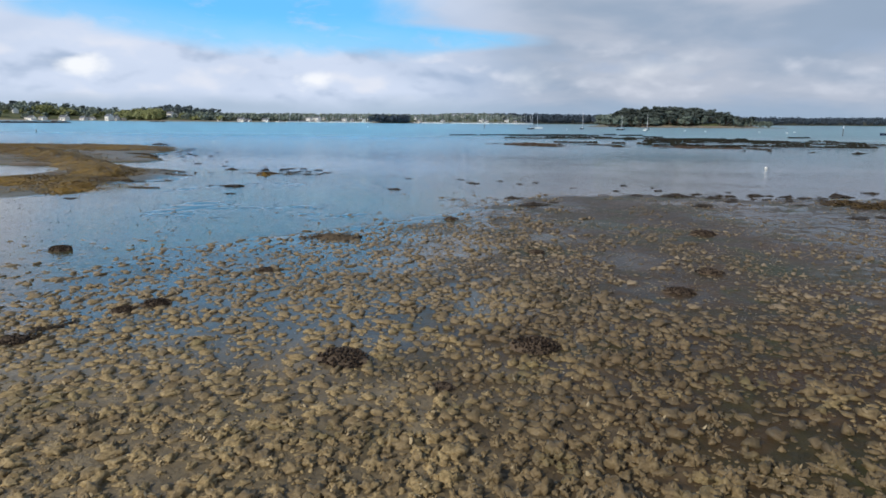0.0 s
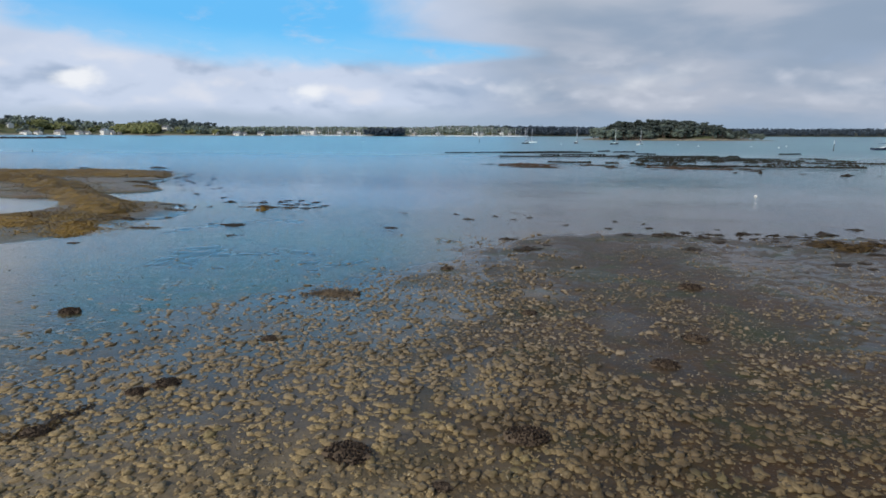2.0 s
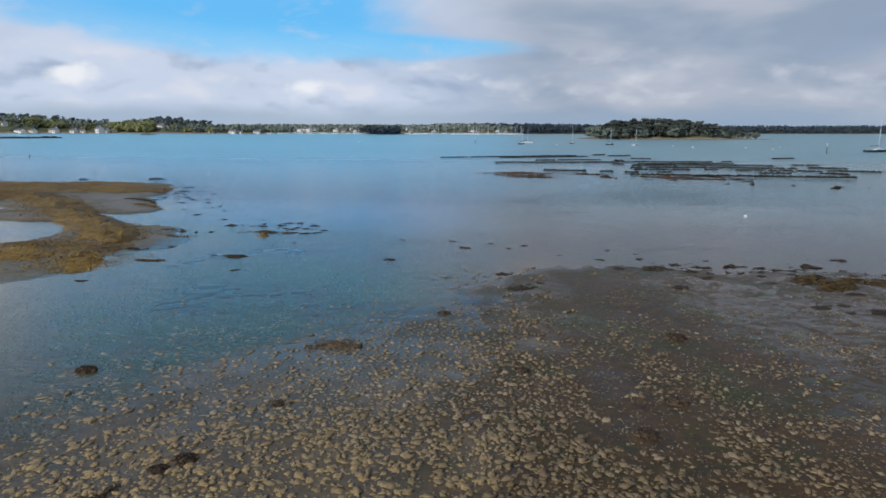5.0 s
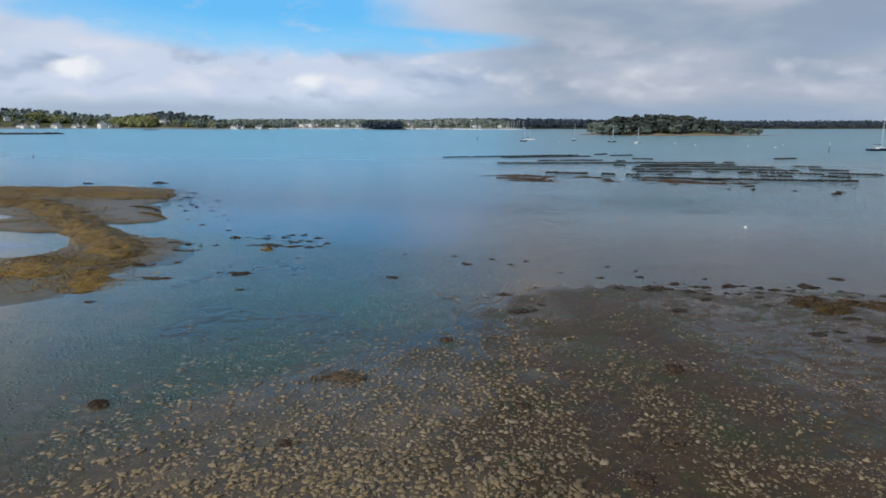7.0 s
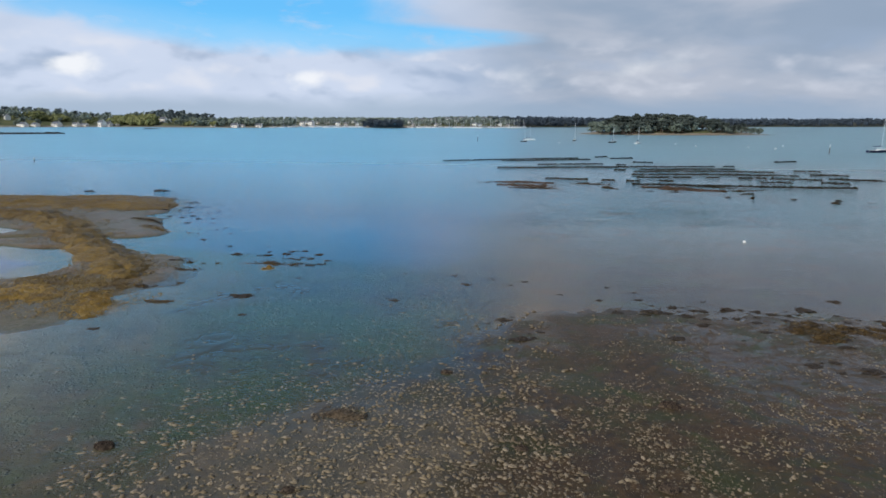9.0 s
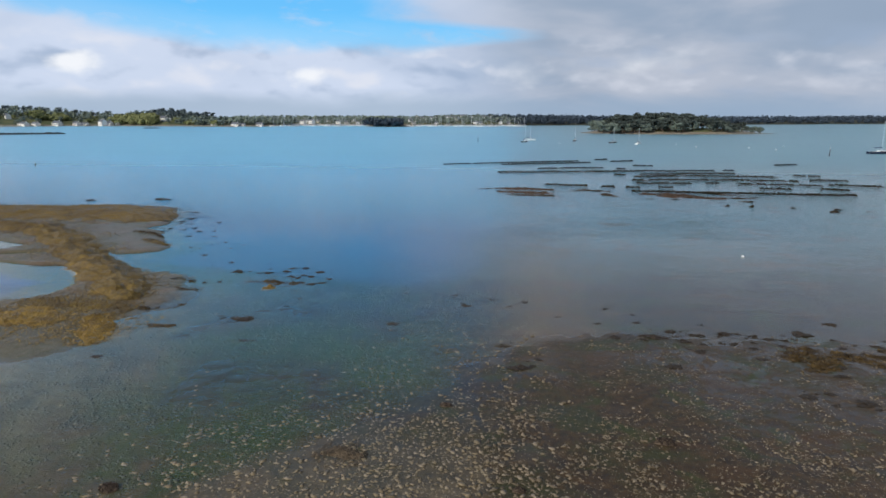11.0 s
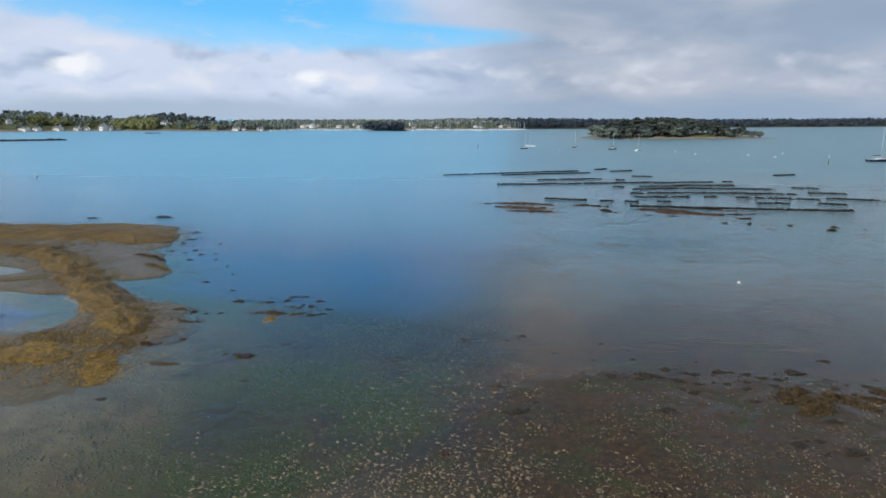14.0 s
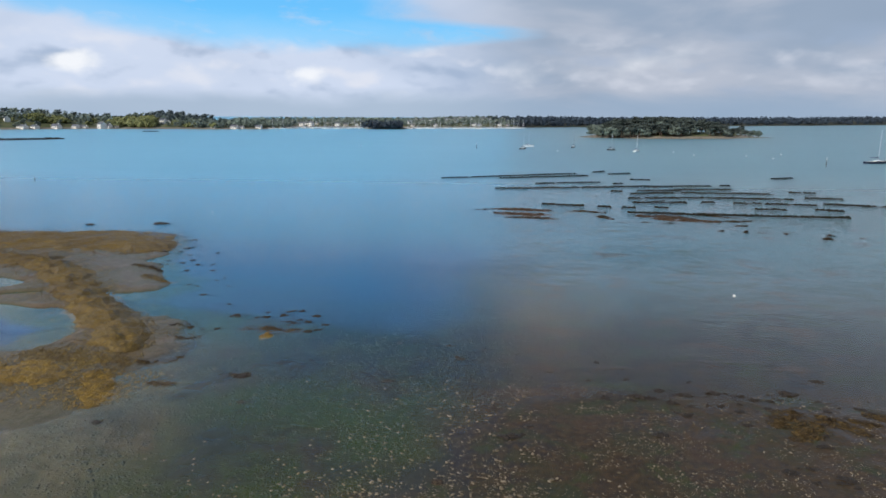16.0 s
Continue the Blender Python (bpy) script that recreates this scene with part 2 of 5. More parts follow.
# blue light scattered in the water is painted on the bed from here out
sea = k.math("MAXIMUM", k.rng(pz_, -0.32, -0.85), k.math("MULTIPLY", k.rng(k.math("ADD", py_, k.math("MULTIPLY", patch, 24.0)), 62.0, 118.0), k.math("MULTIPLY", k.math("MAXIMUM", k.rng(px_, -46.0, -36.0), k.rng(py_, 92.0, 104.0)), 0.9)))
# greyer to the right, for the clouded sky mirrored there
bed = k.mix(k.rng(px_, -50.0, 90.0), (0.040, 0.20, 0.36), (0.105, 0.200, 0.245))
# deep blue of the water off the shoal, put into the bed colour
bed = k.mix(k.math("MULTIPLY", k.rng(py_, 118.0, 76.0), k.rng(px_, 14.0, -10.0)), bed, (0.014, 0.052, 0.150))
# paler with distance: brightness of the far water painted on the bed
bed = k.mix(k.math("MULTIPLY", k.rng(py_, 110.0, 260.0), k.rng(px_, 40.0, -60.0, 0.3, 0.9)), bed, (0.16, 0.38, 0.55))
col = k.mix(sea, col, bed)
silt = k.math("MULTIPLY", k.math("MULTIPLY", k.rng(px_, -14.0, -24.0), k.rng(py_, 40.0, 50.0, 0.35, 1.0)), k.rng(pz_, -0.05, 0.13, 0.12, 1.0))
silt = k.math("MULTIPLY", silt, k.rng(patch, 0.30, 0.60, 1.0, 0.55))
col = k.mix(silt, col, k.ramp(k.math("ADD", k.math("MULTIPLY", lump, 0.6), k.math("MULTIPLY", patch, 0.4)), (0.3, (0.115, 0.080, 0.048)), (0.7, (0.27, 0.200, 0.132))))
k.put("Roughness", k.rng(grain, 0.3, 0.7, 0.45, 0.8))
# thin standing water between the clumps, in runnels and hollows
hollow = k.math("ADD", k.math("MULTIPLY", lump, 0.55), k.math("MULTIPLY", patch, 0.45))
film = k.math("MAXIMUM", k.rng(hollow, 0.53, 0.45), k.math("MULTIPLY", k.rng(hollow, 0.66, 0.54), k.rng(px_, 3.0, -5.0)))
runs = k.math("MULTIPLY", k.rng(k.noise(1.3, 6, 0.7, 0.6, k.vec(0.6, 1.2, 1.0, -30)), 0.53, 0.43), k.math("MULTIPLY", k.rng(px_, 7.0, 12.0), k.rng(py_, 11.0, 16.0)))
film = k.math("MAXIMUM", film, k.math("MULTIPLY", runs, k.rng(py_, 42.0, 34.0)))
film = k.math("MULTIPLY", film, k.math("MULTIPLY", k.rng(pz_, -0.05, 0.0), k.math("MULTIPLY", k.rng(px_, -32.0, -24.0), k.rng(py_, 8.0, 14.0, 0.15, 1.0))))
col = k.mix(k.math("MULTIPLY", film, k.rng(px_, 6.0, -4.0, 0.05, 0.6)), col, k.ramp(patch, (0.35, (0.026, 0.026, 0.023)), (0.65, (0.052, 0.047, 0.040))))
sandy = k.math("MULTIPLY", k.math("MULTIPLY", k.math("MULTIPLY", k.rng(px_, 3.0, -3.0), k.rng(pz_, -0.04, 0.02)), k.rng(py_, 31.0, 22.0)), k.rng(patch, 0.36, 0.60, 1.0, 0.45))
col = k.mix(sandy, col, k.ramp(k.math("ADD", k.math("MULTIPLY", grain, 0.5), k.math("MULTIPLY", lump, 0.5)), (0.35, (0.055, 0.042, 0.023)), (0.62, (0.155, 0.115, 0.062))))
near_silt = k.math("MULTIPLY", k.math("MULTIPLY", k.rng(px_, 4.0, -3.0), k.rng(py_, 14.0, 9.0)), k.rng(patch, 0.36, 0.62, 1.0, 0.5))
col = k.mix(near_silt, col, k.ramp(k.math("ADD", k.math("MULTIPLY", grain, 0.5), k.math("MULTIPLY", lump, 0.5)), (0.35, (0.105, 0.082, 0.050)), (0.62, (0.28, 0.215, 0.125))))
drift = k.noise(0.22, 5, 0.6, 0.7, k.vec(0.8, 1.5, 1.0, 25))
col = k.mix(k.math("MULTIPLY", k.rng(drift, 0.52, 0.66, 0.0, 0.6), k.rng(px_, -2.0, 4.0)), col, (0.072, 0.038, 0.016))
col = k.mix(k.math("MULTIPLY", k.rng(drift, 0.46, 0.34, 0.0, 0.6), k.rng(px_, -2.0, 4.0)), col, (0.034, 0.044, 0.013))
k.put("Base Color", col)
sheen = k.math("MULTIPLY", film, k.math("MAXIMUM", k.rng(px_, 6.0, -4.0, 0.25, 0.9), k.math("MULTIPLY", k.rng(px_, 6.0, 11.0, 0.0, 0.72), k.rng(py_, 13.0, 19.0))))
wet = k.math("MULTIPLY", k.math("MAXIMUM", sheen, k.math("MULTIPLY", k.rng(pz_, 0.045, 0.0), k.rng(px_, 2.0, 9.0, 0.8, 0.3))), k.rng(pz_, -0.015, 0.0))
k.put("Coat Weight", k.math("MAXIMUM", wet, k.math("MULTIPLY", k.rng(pz_, -0.015, 0.0), k.math("MULTIPLY", k.rng(px_, 0.0, 6.0, 0.22, 0.18), k.rng(py_, 10.0, 20.0, 0.35, 1.0))))).put("Coat Roughness", k.rng(wet, 0.1, 0.6, 0.24, 0.07)).put("Coat IOR", 1.34)
k.put("Specular IOR Level", 0.18)
k.bump(k.math("ADD", grain, k.math("MULTIPLY", lump, 2.0)), 0.7, 0.06)
k.bump(k.noise(4.5, 2, 0.5, 0.3, k.vec(0.6, 1.4, 1, 15)), 0.12, 0.02, "Coat Normal")
MUD = k.m

# the sea: clear, slightly tinted, ruffled by a breeze in streaks
k = Mat("sea_water")
k.put("Base Color", (0.90, 0.95, 0.93)).put("Transmission Weight", 1.0).put("IOR", 1.33)
streak = k.noise(0.02, 5, 0.6, 0.8, k.vec(0.30, 1.8, 1.0, 8))
off = k.rng(k.xyz()[1], 48.0, 130.0)
wind = k.math("MULTIPLY", k.rng(streak, 0.40, 0.58, 0.84, 1.0), off)
k.put("Roughness", k.math("ADD", k.rng(wind, 0.0, 1.0, 0.03, 0.13), k.rng(k.xyz()[1], 90.0, 260.0, 0.0, 0.24)))
w1 = k.noise(1.6, 3, 0.5, 0.3, k.vec(0.55, 1.5, 1, 12))
w2 = k.noise(0.42, 3, 0.5, 0.3, k.vec(0.5, 1.4, 1, -8))
w3 = k.noise(5.5, 2, 0.5, 0.0, k.vec(0.6, 1.3, 1, 20))
w4 = k.noise(1.25, 3, 0.55, 0.8, k.vec(0.30, 1.1, 1, -14))
hgt = k.math("ADD", k.math("MULTIPLY", w1, 0.30), k.math("ADD", k.math("MULTIPLY", w2, 0.8), k.math("MULTIPLY", w3, 0.26)))
chop = k.math("MULTIPLY", k.rng(k.xyz()[0], 8.0, -8.0, 0.35, 1.0), k.rng(k.xyz()[1], 75.0, 45.0))
hgt = k.math("ADD", hgt, k.math("MULTIPLY", k.math("MULTIPLY", w3, chop), 0.4))
gust = k.math("MULTIPLY", k.math("MULTIPLY", k.rng(k.xyz()[1], 42.0, 52.0), k.rng(k.xyz()[1], 120.0, 80.0)), k.math("MULTIPLY", k.rng(k.noise(0.05, 4, 0.6, 0.5, k.vec(0.6, 1.5, 1, 8)), 0.42, 0.58, 0.25, 1.0), k.rng(k.xyz()[0], -6.0, 4.0, 0.3, 1.0)))
hgt = k.math("ADD", hgt, k.math("MULTIPLY", k.math("MULTIPLY", w4, gust), 2.0))
swell = k.math("MULTIPLY", k.rng(wind, 0.0, 1.0, 0.5, 4.0), k.rng(k.xyz()[1], 90.0, 240.0, 1.0, 0.05))
k.bump(k.math("MULTIPLY", hgt, swell), 0.5, 0.10)
WATER = k.m

# oyster and shell clumps, bleached tan on top
k = Mat("shell_clump")
rnd = k.island()
col = k.ramp(rnd, (0.0, (0.22, 0.162, 0.086)), (0.3, (0.295, 0.212, 0.100)), (0.65, (0.36, 0.268, 0.136)), (0.9, (0.41, 0.315, 0.175)), (1.0, (0.47, 0.38, 0.235)))
col = k.mix(k.rng(k.noise(26, 4, 0.6), 0.45, 0.7, 0.0, 0.35), col, (0.10, 0.07, 0.036))
dull = k.rng(k.math("ADD", k.noise(0.35, 4, 0.55, 0.5), k.rng(k.xyz()[0], -6.0, 3.0, -0.20, 0.14)), 0.42, 0.64, 0.0, 0.85)
dull = k.math("MULTIPLY", k.math("MULTIPLY", dull, k.rng(k.xyz()[1], 6.0, 11.0, 0.55, 1.0)), k.rng(rnd, 0.72, 0.92, 1.0, 0.25))
col = k.mix(dull, col, k.ramp(k.noise(3.0, 4, 0.6), (0.35, (0.052, 0.040, 0.027)), (0.5, (0.095, 0.063, 0.028)), (0.66, (0.13, 0.088, 0.046))))
col = k.mix(k.rng(k.noise(0.8, 4, 0.55, 0.5), 0.55, 0.70, 0.0, 0.5), col, (0.085, 0.085, 0.028))
# greyer from y 12 on: haze-like fading put into the shell colour
col = k.mix(k.rng(k.xyz()[1], 12.0, 19.0, 0.0, 0.7), col, k.ramp(rnd, (0.0, (0.110, 0.081, 0.048)), (0.55, (0.225, 0.173, 0.108)), (1.0, (0.35, 0.280, 0.195))))
k.put("Base Color", col).put("Roughness", 0.7).put("Coat Weight", 0.25).put("Coat Roughness", 0.35).put("Coat IOR", 1.36)
k.bump(k.noise(40, 4, 0.6), 0.4, 0.012)
SHELL = k.m
k = Mat("pale_shell")
col = k.ramp(k.island(), (0.0, (0.12, 0.09, 0.055)), (0.5, (0.25, 0.200, 0.130)), (1.0, (0.42, 0.355, 0.255)))
k.put("Base Color", k.mix(k.rng(k.noise(30, 4, 0.6), 0.45, 0.7, 0.0, 0.5), col, (0.12, 0.09, 0.055))).put("Roughness", 0.6)
PALE = k.m
# silty crust that binds the oyster clumps
k = Mat("silt_crust")
n1, one = k.noise(16, 5, 0.65), k.math("FRACT", k.math("ADD", k.island(), k.each()))
col = k.ramp(n1, (0.30, (0.115, 0.080, 0.034)), (0.48, (0.265, 0.188, 0.082)), (0.68, (0.43, 0.318, 0.155)))
col = k.mix(k.rng(one, 0.25, 1.0, 0.0, 0.6), col, (0.105, 0.072, 0.036))
dull = k.rng(k.math("ADD", k.noise(0.35, 4, 0.55, 0.5), k.rng(k.xyz()[0], -6.0, 3.0, -0.18, 0.14)), 0.42, 0.64, 0.0, 0.88)
dull = k.math("MULTIPLY", k.math("MULTIPLY", dull, k.rng(k.xyz()[1], 6.0, 11.0, 0.55, 1.0)), k.rng(one, 0.72, 0.92, 1.0, 0.3))
col = k.mix(dull, col, k.ramp(k.noise(2.4, 4, 0.6), (0.35, (0.045, 0.036, 0.025)), (0.5, (0.088, 0.058, 0.026)), (0.66, (0.13, 0.088, 0.045))))
col = k.mix(k.rng(k.noise(0.7, 4, 0.55, 0.5), 0.55, 0.70, 0.0, 0.5), col, (0.105, 0.092, 0.028))
# same haze-like fading with y, mixed into the crust colour
col = k.mix(k.rng(k.xyz()[1], 12.0, 19.0, 0.0, 0.7), col, k.ramp(one, (0.0, (0.070, 0.051, 0.028)), (0.55, (0.165, 0.125, 0.075)), (1.0, (0.30, 0.236, 0.160))))
k.put("Base Color", col).put("Roughness", 0.8).put("Coat Weight", 0.25).put("Coat Roughness", 0.4).put("Coat IOR", 1.36)
k.bump(k.noise(22, 5, 0.65), 0.6, 0.03)
CRUST = k.m

# muddy lumps awash
k = Mat("muddy_lump")
col = k.ramp(k.island(), (0.0, (0.026, 0.032, 0.017)), (0.7, (0.045, 0.050, 0.026)), (1.0, (0.080, 0.074, 0.042)))
k.put("Base Color", k.mix(k.rng(k.noise(0.3, 4, 0.55, 0.5), 0.45, 0.6, 0.0, 0.6), col, (0.050, 0.058, 0.030))).put("Roughness", 0.6)
LUMP = k.m

# bladder wrack, olive to ochre, wet
k = Mat("seaweed")
col = k.ramp(k.island(), (0.0, (0.115, 0.068, 0.014)), (0.4, (0.19, 0.120, 0.021)), (0.8, (0.275, 0.178, 0.031)), (1.0, (0.36, 0.24, 0.048)))
col = k.mix(k.rng(k.noise(0.25, 4, 0.55, 0.6), 0.42, 0.62, 0.0, 0.65), col, (0.085, 0.052, 0.020))
k.put("Base Color", col).put("Roughness", 0.45)
k.bump(k.noise(14, 4), 0.5, 0.03)
WEED = k.m

k = Mat("weed_bed")
n1, n2 = k.noise(2.2, 6, 0.65), k.noise(0.25, 4, 0.55, 0.6)
col = k.ramp(n1, (0.3, (0.080, 0.047, 0.011)), (0.5, (0.165, 0.102, 0.020)), (0.72, (0.275, 0.176, 0.033)))
col = k.mix(k.rng(n2, 0.48, 0.68, 0.0, 0.45), col, (0.10, 0.062, 0.022))
k.put("Base Color", col).put("Roughness", k.rng(n1, 0.3, 0.7, 0.4, 0.75))
k.bump(k.noise(5.0, 6, 0.7), 0.9, 0.12)
WEED_BED = k.m

k = Mat("yellow_weed")
n1, n2 = k.noise(2.2, 6, 0.65), k.noise(0.35, 4, 0.55, 0.6)
col = k.ramp(n1, (0.3, (0.15, 0.088, 0.018)), (0.5, (0.28, 0.170, 0.028)), (0.72, (0.41, 0.255, 0.045)))
col = k.mix(k.rng(n2, 0.48, 0.68, 0.0, 0.55), col, (0.10, 0.065, 0.028))
k.put("Base Color", col).put("Roughness", k.rng(n1, 0.3, 0.7, 0.4, 0.75))
k.bump(k.noise(5.0, 6, 0.7), 0.9, 0.10)
YELLOW = k.m

k = Mat("brown_weed")
n1, n2 = k.noise(2.6, 6, 0.65), k.noise(0.3, 4, 0.55, 0.6)
col = k.ramp(n1, (0.3, (0.012, 0.009, 0.006)), (0.5, (0.045, 0.030, 0.016)), (0.72, (0.11, 0.075, 0.040)))
col = k.mix(k.rng(n2, 0.48, 0.68, 0.0, 0.5), col, (0.03, 0.026, 0.016))
k.put("Base Color", col).put("Roughness", k.rng(n1, 0.3, 0.7, 0.4, 0.75))
k.put("Specular IOR Level", 0.2)
k.bump(k.noise(6.0, 6, 0.7), 0.9, 0.10)
BROWN = k.m

k = Mat("rusty_weed")
n1 = k.noise(2.6, 6, 0.65)
k.put("Base Color", k.ramp(n1, (0.3, (0.024, 0.015, 0.010)), (0.5, (0.075, 0.046, 0.028)), (0.72, (0.15, 0.098, 0.062))))
k.put("Roughness", 0.8).put("Specular IOR Level", 0.2)
k.bump(k.noise(6.0, 6, 0.7), 0.9, 0.10)
RUSTY = k.m

k = Mat("umber_weed")
n1, n2 = k.noise(3.0, 6, 0.65), k.noise(0.6, 4, 0.55, 0.6)
col = k.ramp(n1, (0.3, (0.030, 0.019, 0.009)), (0.5, (0.090, 0.056, 0.019)), (0.72, (0.17, 0.108, 0.036)))
col = k.mix(k.rng(n2, 0.45, 0.65, 0.0, 0.6), col, (0.028, 0.019, 0.012))
k.put("Base Color", col).put("Roughness", k.rng(n1, 0.3, 0.7, 0.45, 0.8)).put("Specular IOR Level", 0.2)
k.bump(k.noise(6.0, 6, 0.7), 0.9, 0.10)
UMBER = k.m

k = Mat("muddy_weed")
n1 = k.noise(5.0, 6, 0.65)
k.put("Base Color", k.ramp(n1, (0.3, (0.036, 0.026, 0.016)), (0.5, (0.098, 0.070, 0.042)), (0.72, (0.18, 0.130, 0.080))))
k.put("Roughness", 0.75).put("Specular IOR Level", 0.2)
k.bump(k.noise(9.0, 6, 0.7), 0.9, 0.08)
MUDDY = k.m

k = Mat("dark_rock")
n1 = k.noise(7, 6, 0.65)
col = k.ramp(n1, (0.3, (0.014, 0.012, 0.010)), (0.55, (0.040, 0.030, 0.021)), (0.75, (0.09, 0.065, 0.042)))
col = k.mix(k.math("MULTIPLY", k.each(), 0.5), col, (0.040, 0.031, 0.025))
k.put("Base Color", col).put("Roughness", k.rng(n1, 0.3, 0.7, 0.35, 0.75))
k.put("Specular IOR Level", 0.2)
k.bump(k.noise(18, 5, 0.7), 0.8, 0.04)
ROCK = k.m

k = Mat("mussel_shell")
col = k.ramp(k.island(), (0.0, (0.010, 0.008, 0.007)), (0.6, (0.034, 0.023, 0.017)), (1.0, (0.13, 0.095, 0.065)))
k.put("Base Color", k.mix(k.rng(k.noise(9, 5, 0.6), 0.4, 0.7, 0.0, 0.5), col, (0.045, 0.031, 0.022)))
k.put("Roughness", 0.8).put("Specular IOR Level", 0.15)
MUSSEL = k.m

k = Mat("rack_weed")
n1 = k.noise(3.5, 5, 0.65)
col = k.ramp(n1, (0.3, (0.010, 0.009, 0.006)), (0.55, (0.028, 0.023, 0.013)), (0.75, (0.06, 0.046, 0.024)))
col = k.mix(k.math("MULTIPLY", k.each(), 0.55), col, (0.03, 0.034, 0.018))
k.put("Base Color", col).put("Roughness", 0.8).put("Specular IOR Level", 0.12)
k.bump(k.noise(16, 4), 0.7, 0.04)
BAG = k.m

k = Mat("shore_grass")
n1, n2 = k.noise(0.05, 5, 0.6), k.noise(0.4, 5, 0.6)
zz = k.xyz()[2]
col = k.ramp(n1, (0.35, (0.045, 0.062, 0.022)), (0.5, (0.085, 0.10, 0.032)), (0.65, (0.14, 0.135, 0.05)))
col = k.mix(k.rng(n2, 0.45, 0.7, 0.0, 0.4), col, (0.11, 0.085, 0.045))
col = k.mix(k.rng(zz, 2.3, 1.3), col, k.ramp(n2, (0.35, (0.10, 0.085, 0.065)), (0.65, (0.36, 0.30, 0.22))))
k.put("Base Color", col).put("Roughness", 0.9)
LAND = k.m

k = Mat("wooded_bank")
k.put("Base Color", k.ramp(k.noise(0.3, 5, 0.6), (0.35, (0.030, 0.036, 0.022)), (0.65, (0.07, 0.066, 0.040)))).put("Roughness", 0.9)
BANK = k.m


def foliage(name, dark, mid, light):
    f = Mat(name)
    c = f.ramp(f.island(), (0.0, dark), (0.55, mid), (1.0, light))
    c = f.mix(f.math("MULTIPLY", f.each(), 0.45), c, dark)
    f.put("Base Color", c).put("Roughness", 0.75)
    return f.m


# haze over the far shores is put into the pine, oak and wood colours
PINE = foliage("pine_needles", (0.038, 0.052, 0.046), (0.055, 0.072, 0.060), (0.078, 0.096, 0.076))
HAZED_OAK = foliage("hazed_oak_leaves", (0.118, 0.156, 0.140), (0.166, 0.206, 0.165), (0.215, 0.250, 0.175))
# pines again, with more of the distant haze in their colour
HAZED_RIDGE = foliage("hazed_ridge_needles", (0.072, 0.098, 0.106), (0.105, 0.136, 0.140), (0.140, 0.172, 0.165))
WILLOW = foliage("light_leaves", (0.15, 0.16, 0.055), (0.22, 0.235, 0.085), (0.29, 0.30, 0.12))
# blue of the far haze painted into the leaves
HAZED_WOOD = foliage("hazed_woods", (0.026, 0.042, 0.062), (0.040, 0.060, 0.085), (0.055, 0.078, 0.100))
BARK = plain("bark", (0.12, 0.085, 0.06), 0.9, vary=0.35, scale=1.2)
WHITE_WALL = plain("white_render", (0.80, 0.78, 0.73), 0.85, vary=0.06, scale=0.6)
CREAM_WALL = plain("cream_render", (0.62, 0.56, 0.46), 0.85, vary=0.08, scale=0.6)
SLATE = plain("slate_roof", (0.13, 0.135, 0.15), 0.55, vary=0.25, scale=2.0)
GLASS = plain("window_glass", (0.03, 0.035, 0.04), 0.08, vary=0.1)
GEL_WHITE = plain("white_gelcoat", (0.80, 0.80, 0.78), 0.25, vary=0.04)
GEL_NAVY = plain("navy_gelcoat", (0.018, 0.024, 0.05), 0.25, vary=0.1)
GEL_BLACK = plain("black_gelcoat", (0.02, 0.02, 0.022), 0.3, vary=0.1)
DECK = plain("deck", (0.55, 0.52, 0.46), 0.7, vary=0.08)
ALU = plain("mast_aluminium", (0.72, 0.73, 0.75), 0.35, metal=0.35, vary=0.05)
COVER = plain("sail_cover", (0.05, 0.07, 0.13), 0.8, vary=0.2)
WIRE = plain("steel_wire", (0.35, 0.35, 0.36), 0.4, metal=0.8, vary=0.05)
STEEL = plain("rusty_rebar", (0.09, 0.055, 0.035), 0.8, vary=0.3)
BUOY = plain("white_buoy", (0.82, 0.82, 0.80), 0.4, vary=0.05)
POLE = plain("weathered_pole", (0.10, 0.085, 0.07), 0.85, vary=0.25)
TIP = plain("pole_tip", (0.75, 0.76, 0.76), 0.6, vary=0.05)

# ---- building blocks ----


def mesh_of(name, verts, faces, material, flat=True):
    me = bpy.data.meshes.new(name)
    me.from_pydata([tuple(v) for v in verts], [], faces)
    me.materials.append(material)
    if not flat:
        me.polygons.foreach_set("use_smooth", [True] * len(me.polygons))
    me.update()
    return me


def grid_mesh(name, pts, rows, cols, material):
    """A smooth sheet from rows x cols points."""
    i = np.arange(rows * cols).reshape(rows, cols)
    quads = np.stack([i[:-1, :-1], i[:-1, 1:], i[1:, 1:], i[1:, :-1]], -1).reshape(-1, 4)
    return fast_mesh(name, pts, quads, material, True)


def fast_mesh(name, pts, polys, material, smooth_=False):
    """Polygons all of one size, from numpy arrays."""
    me = bpy.data.meshes.new(name)
    pts, polys = np.asarray(pts, np.float32), np.asarray(polys, np.int32)
    side = polys.shape[1]
    me.vertices.add(len(pts))
    me.vertices.foreach_set("co", pts.ravel())
    me.loops.add(polys.size)
    me.loops.foreach_set("vertex_index", polys.ravel())
    me.polygons.add(len(polys))
    me.polygons.foreach_set("loop_start", np.arange(0, polys.size, side, dtype=np.int32))
    me.polygons.foreach_set("use_smooth", np.full(len(polys), smooth_))
    me.materials.append(material)
    me.update(calc_edges=True)
    me.validate()
    return me


def bm_mesh(name, bm, material, smooth_=False):
    bmesh.ops.recalc_face_normals(bm, faces=bm.faces[:])
    me = bpy.data.meshes.new(name)
    bm.to_mesh(me)
    bm.free()
    me.materials.append(material)
    if smooth_:
        me.polygons.foreach_set("use_smooth", [True] * len(me.polygons))
    return me


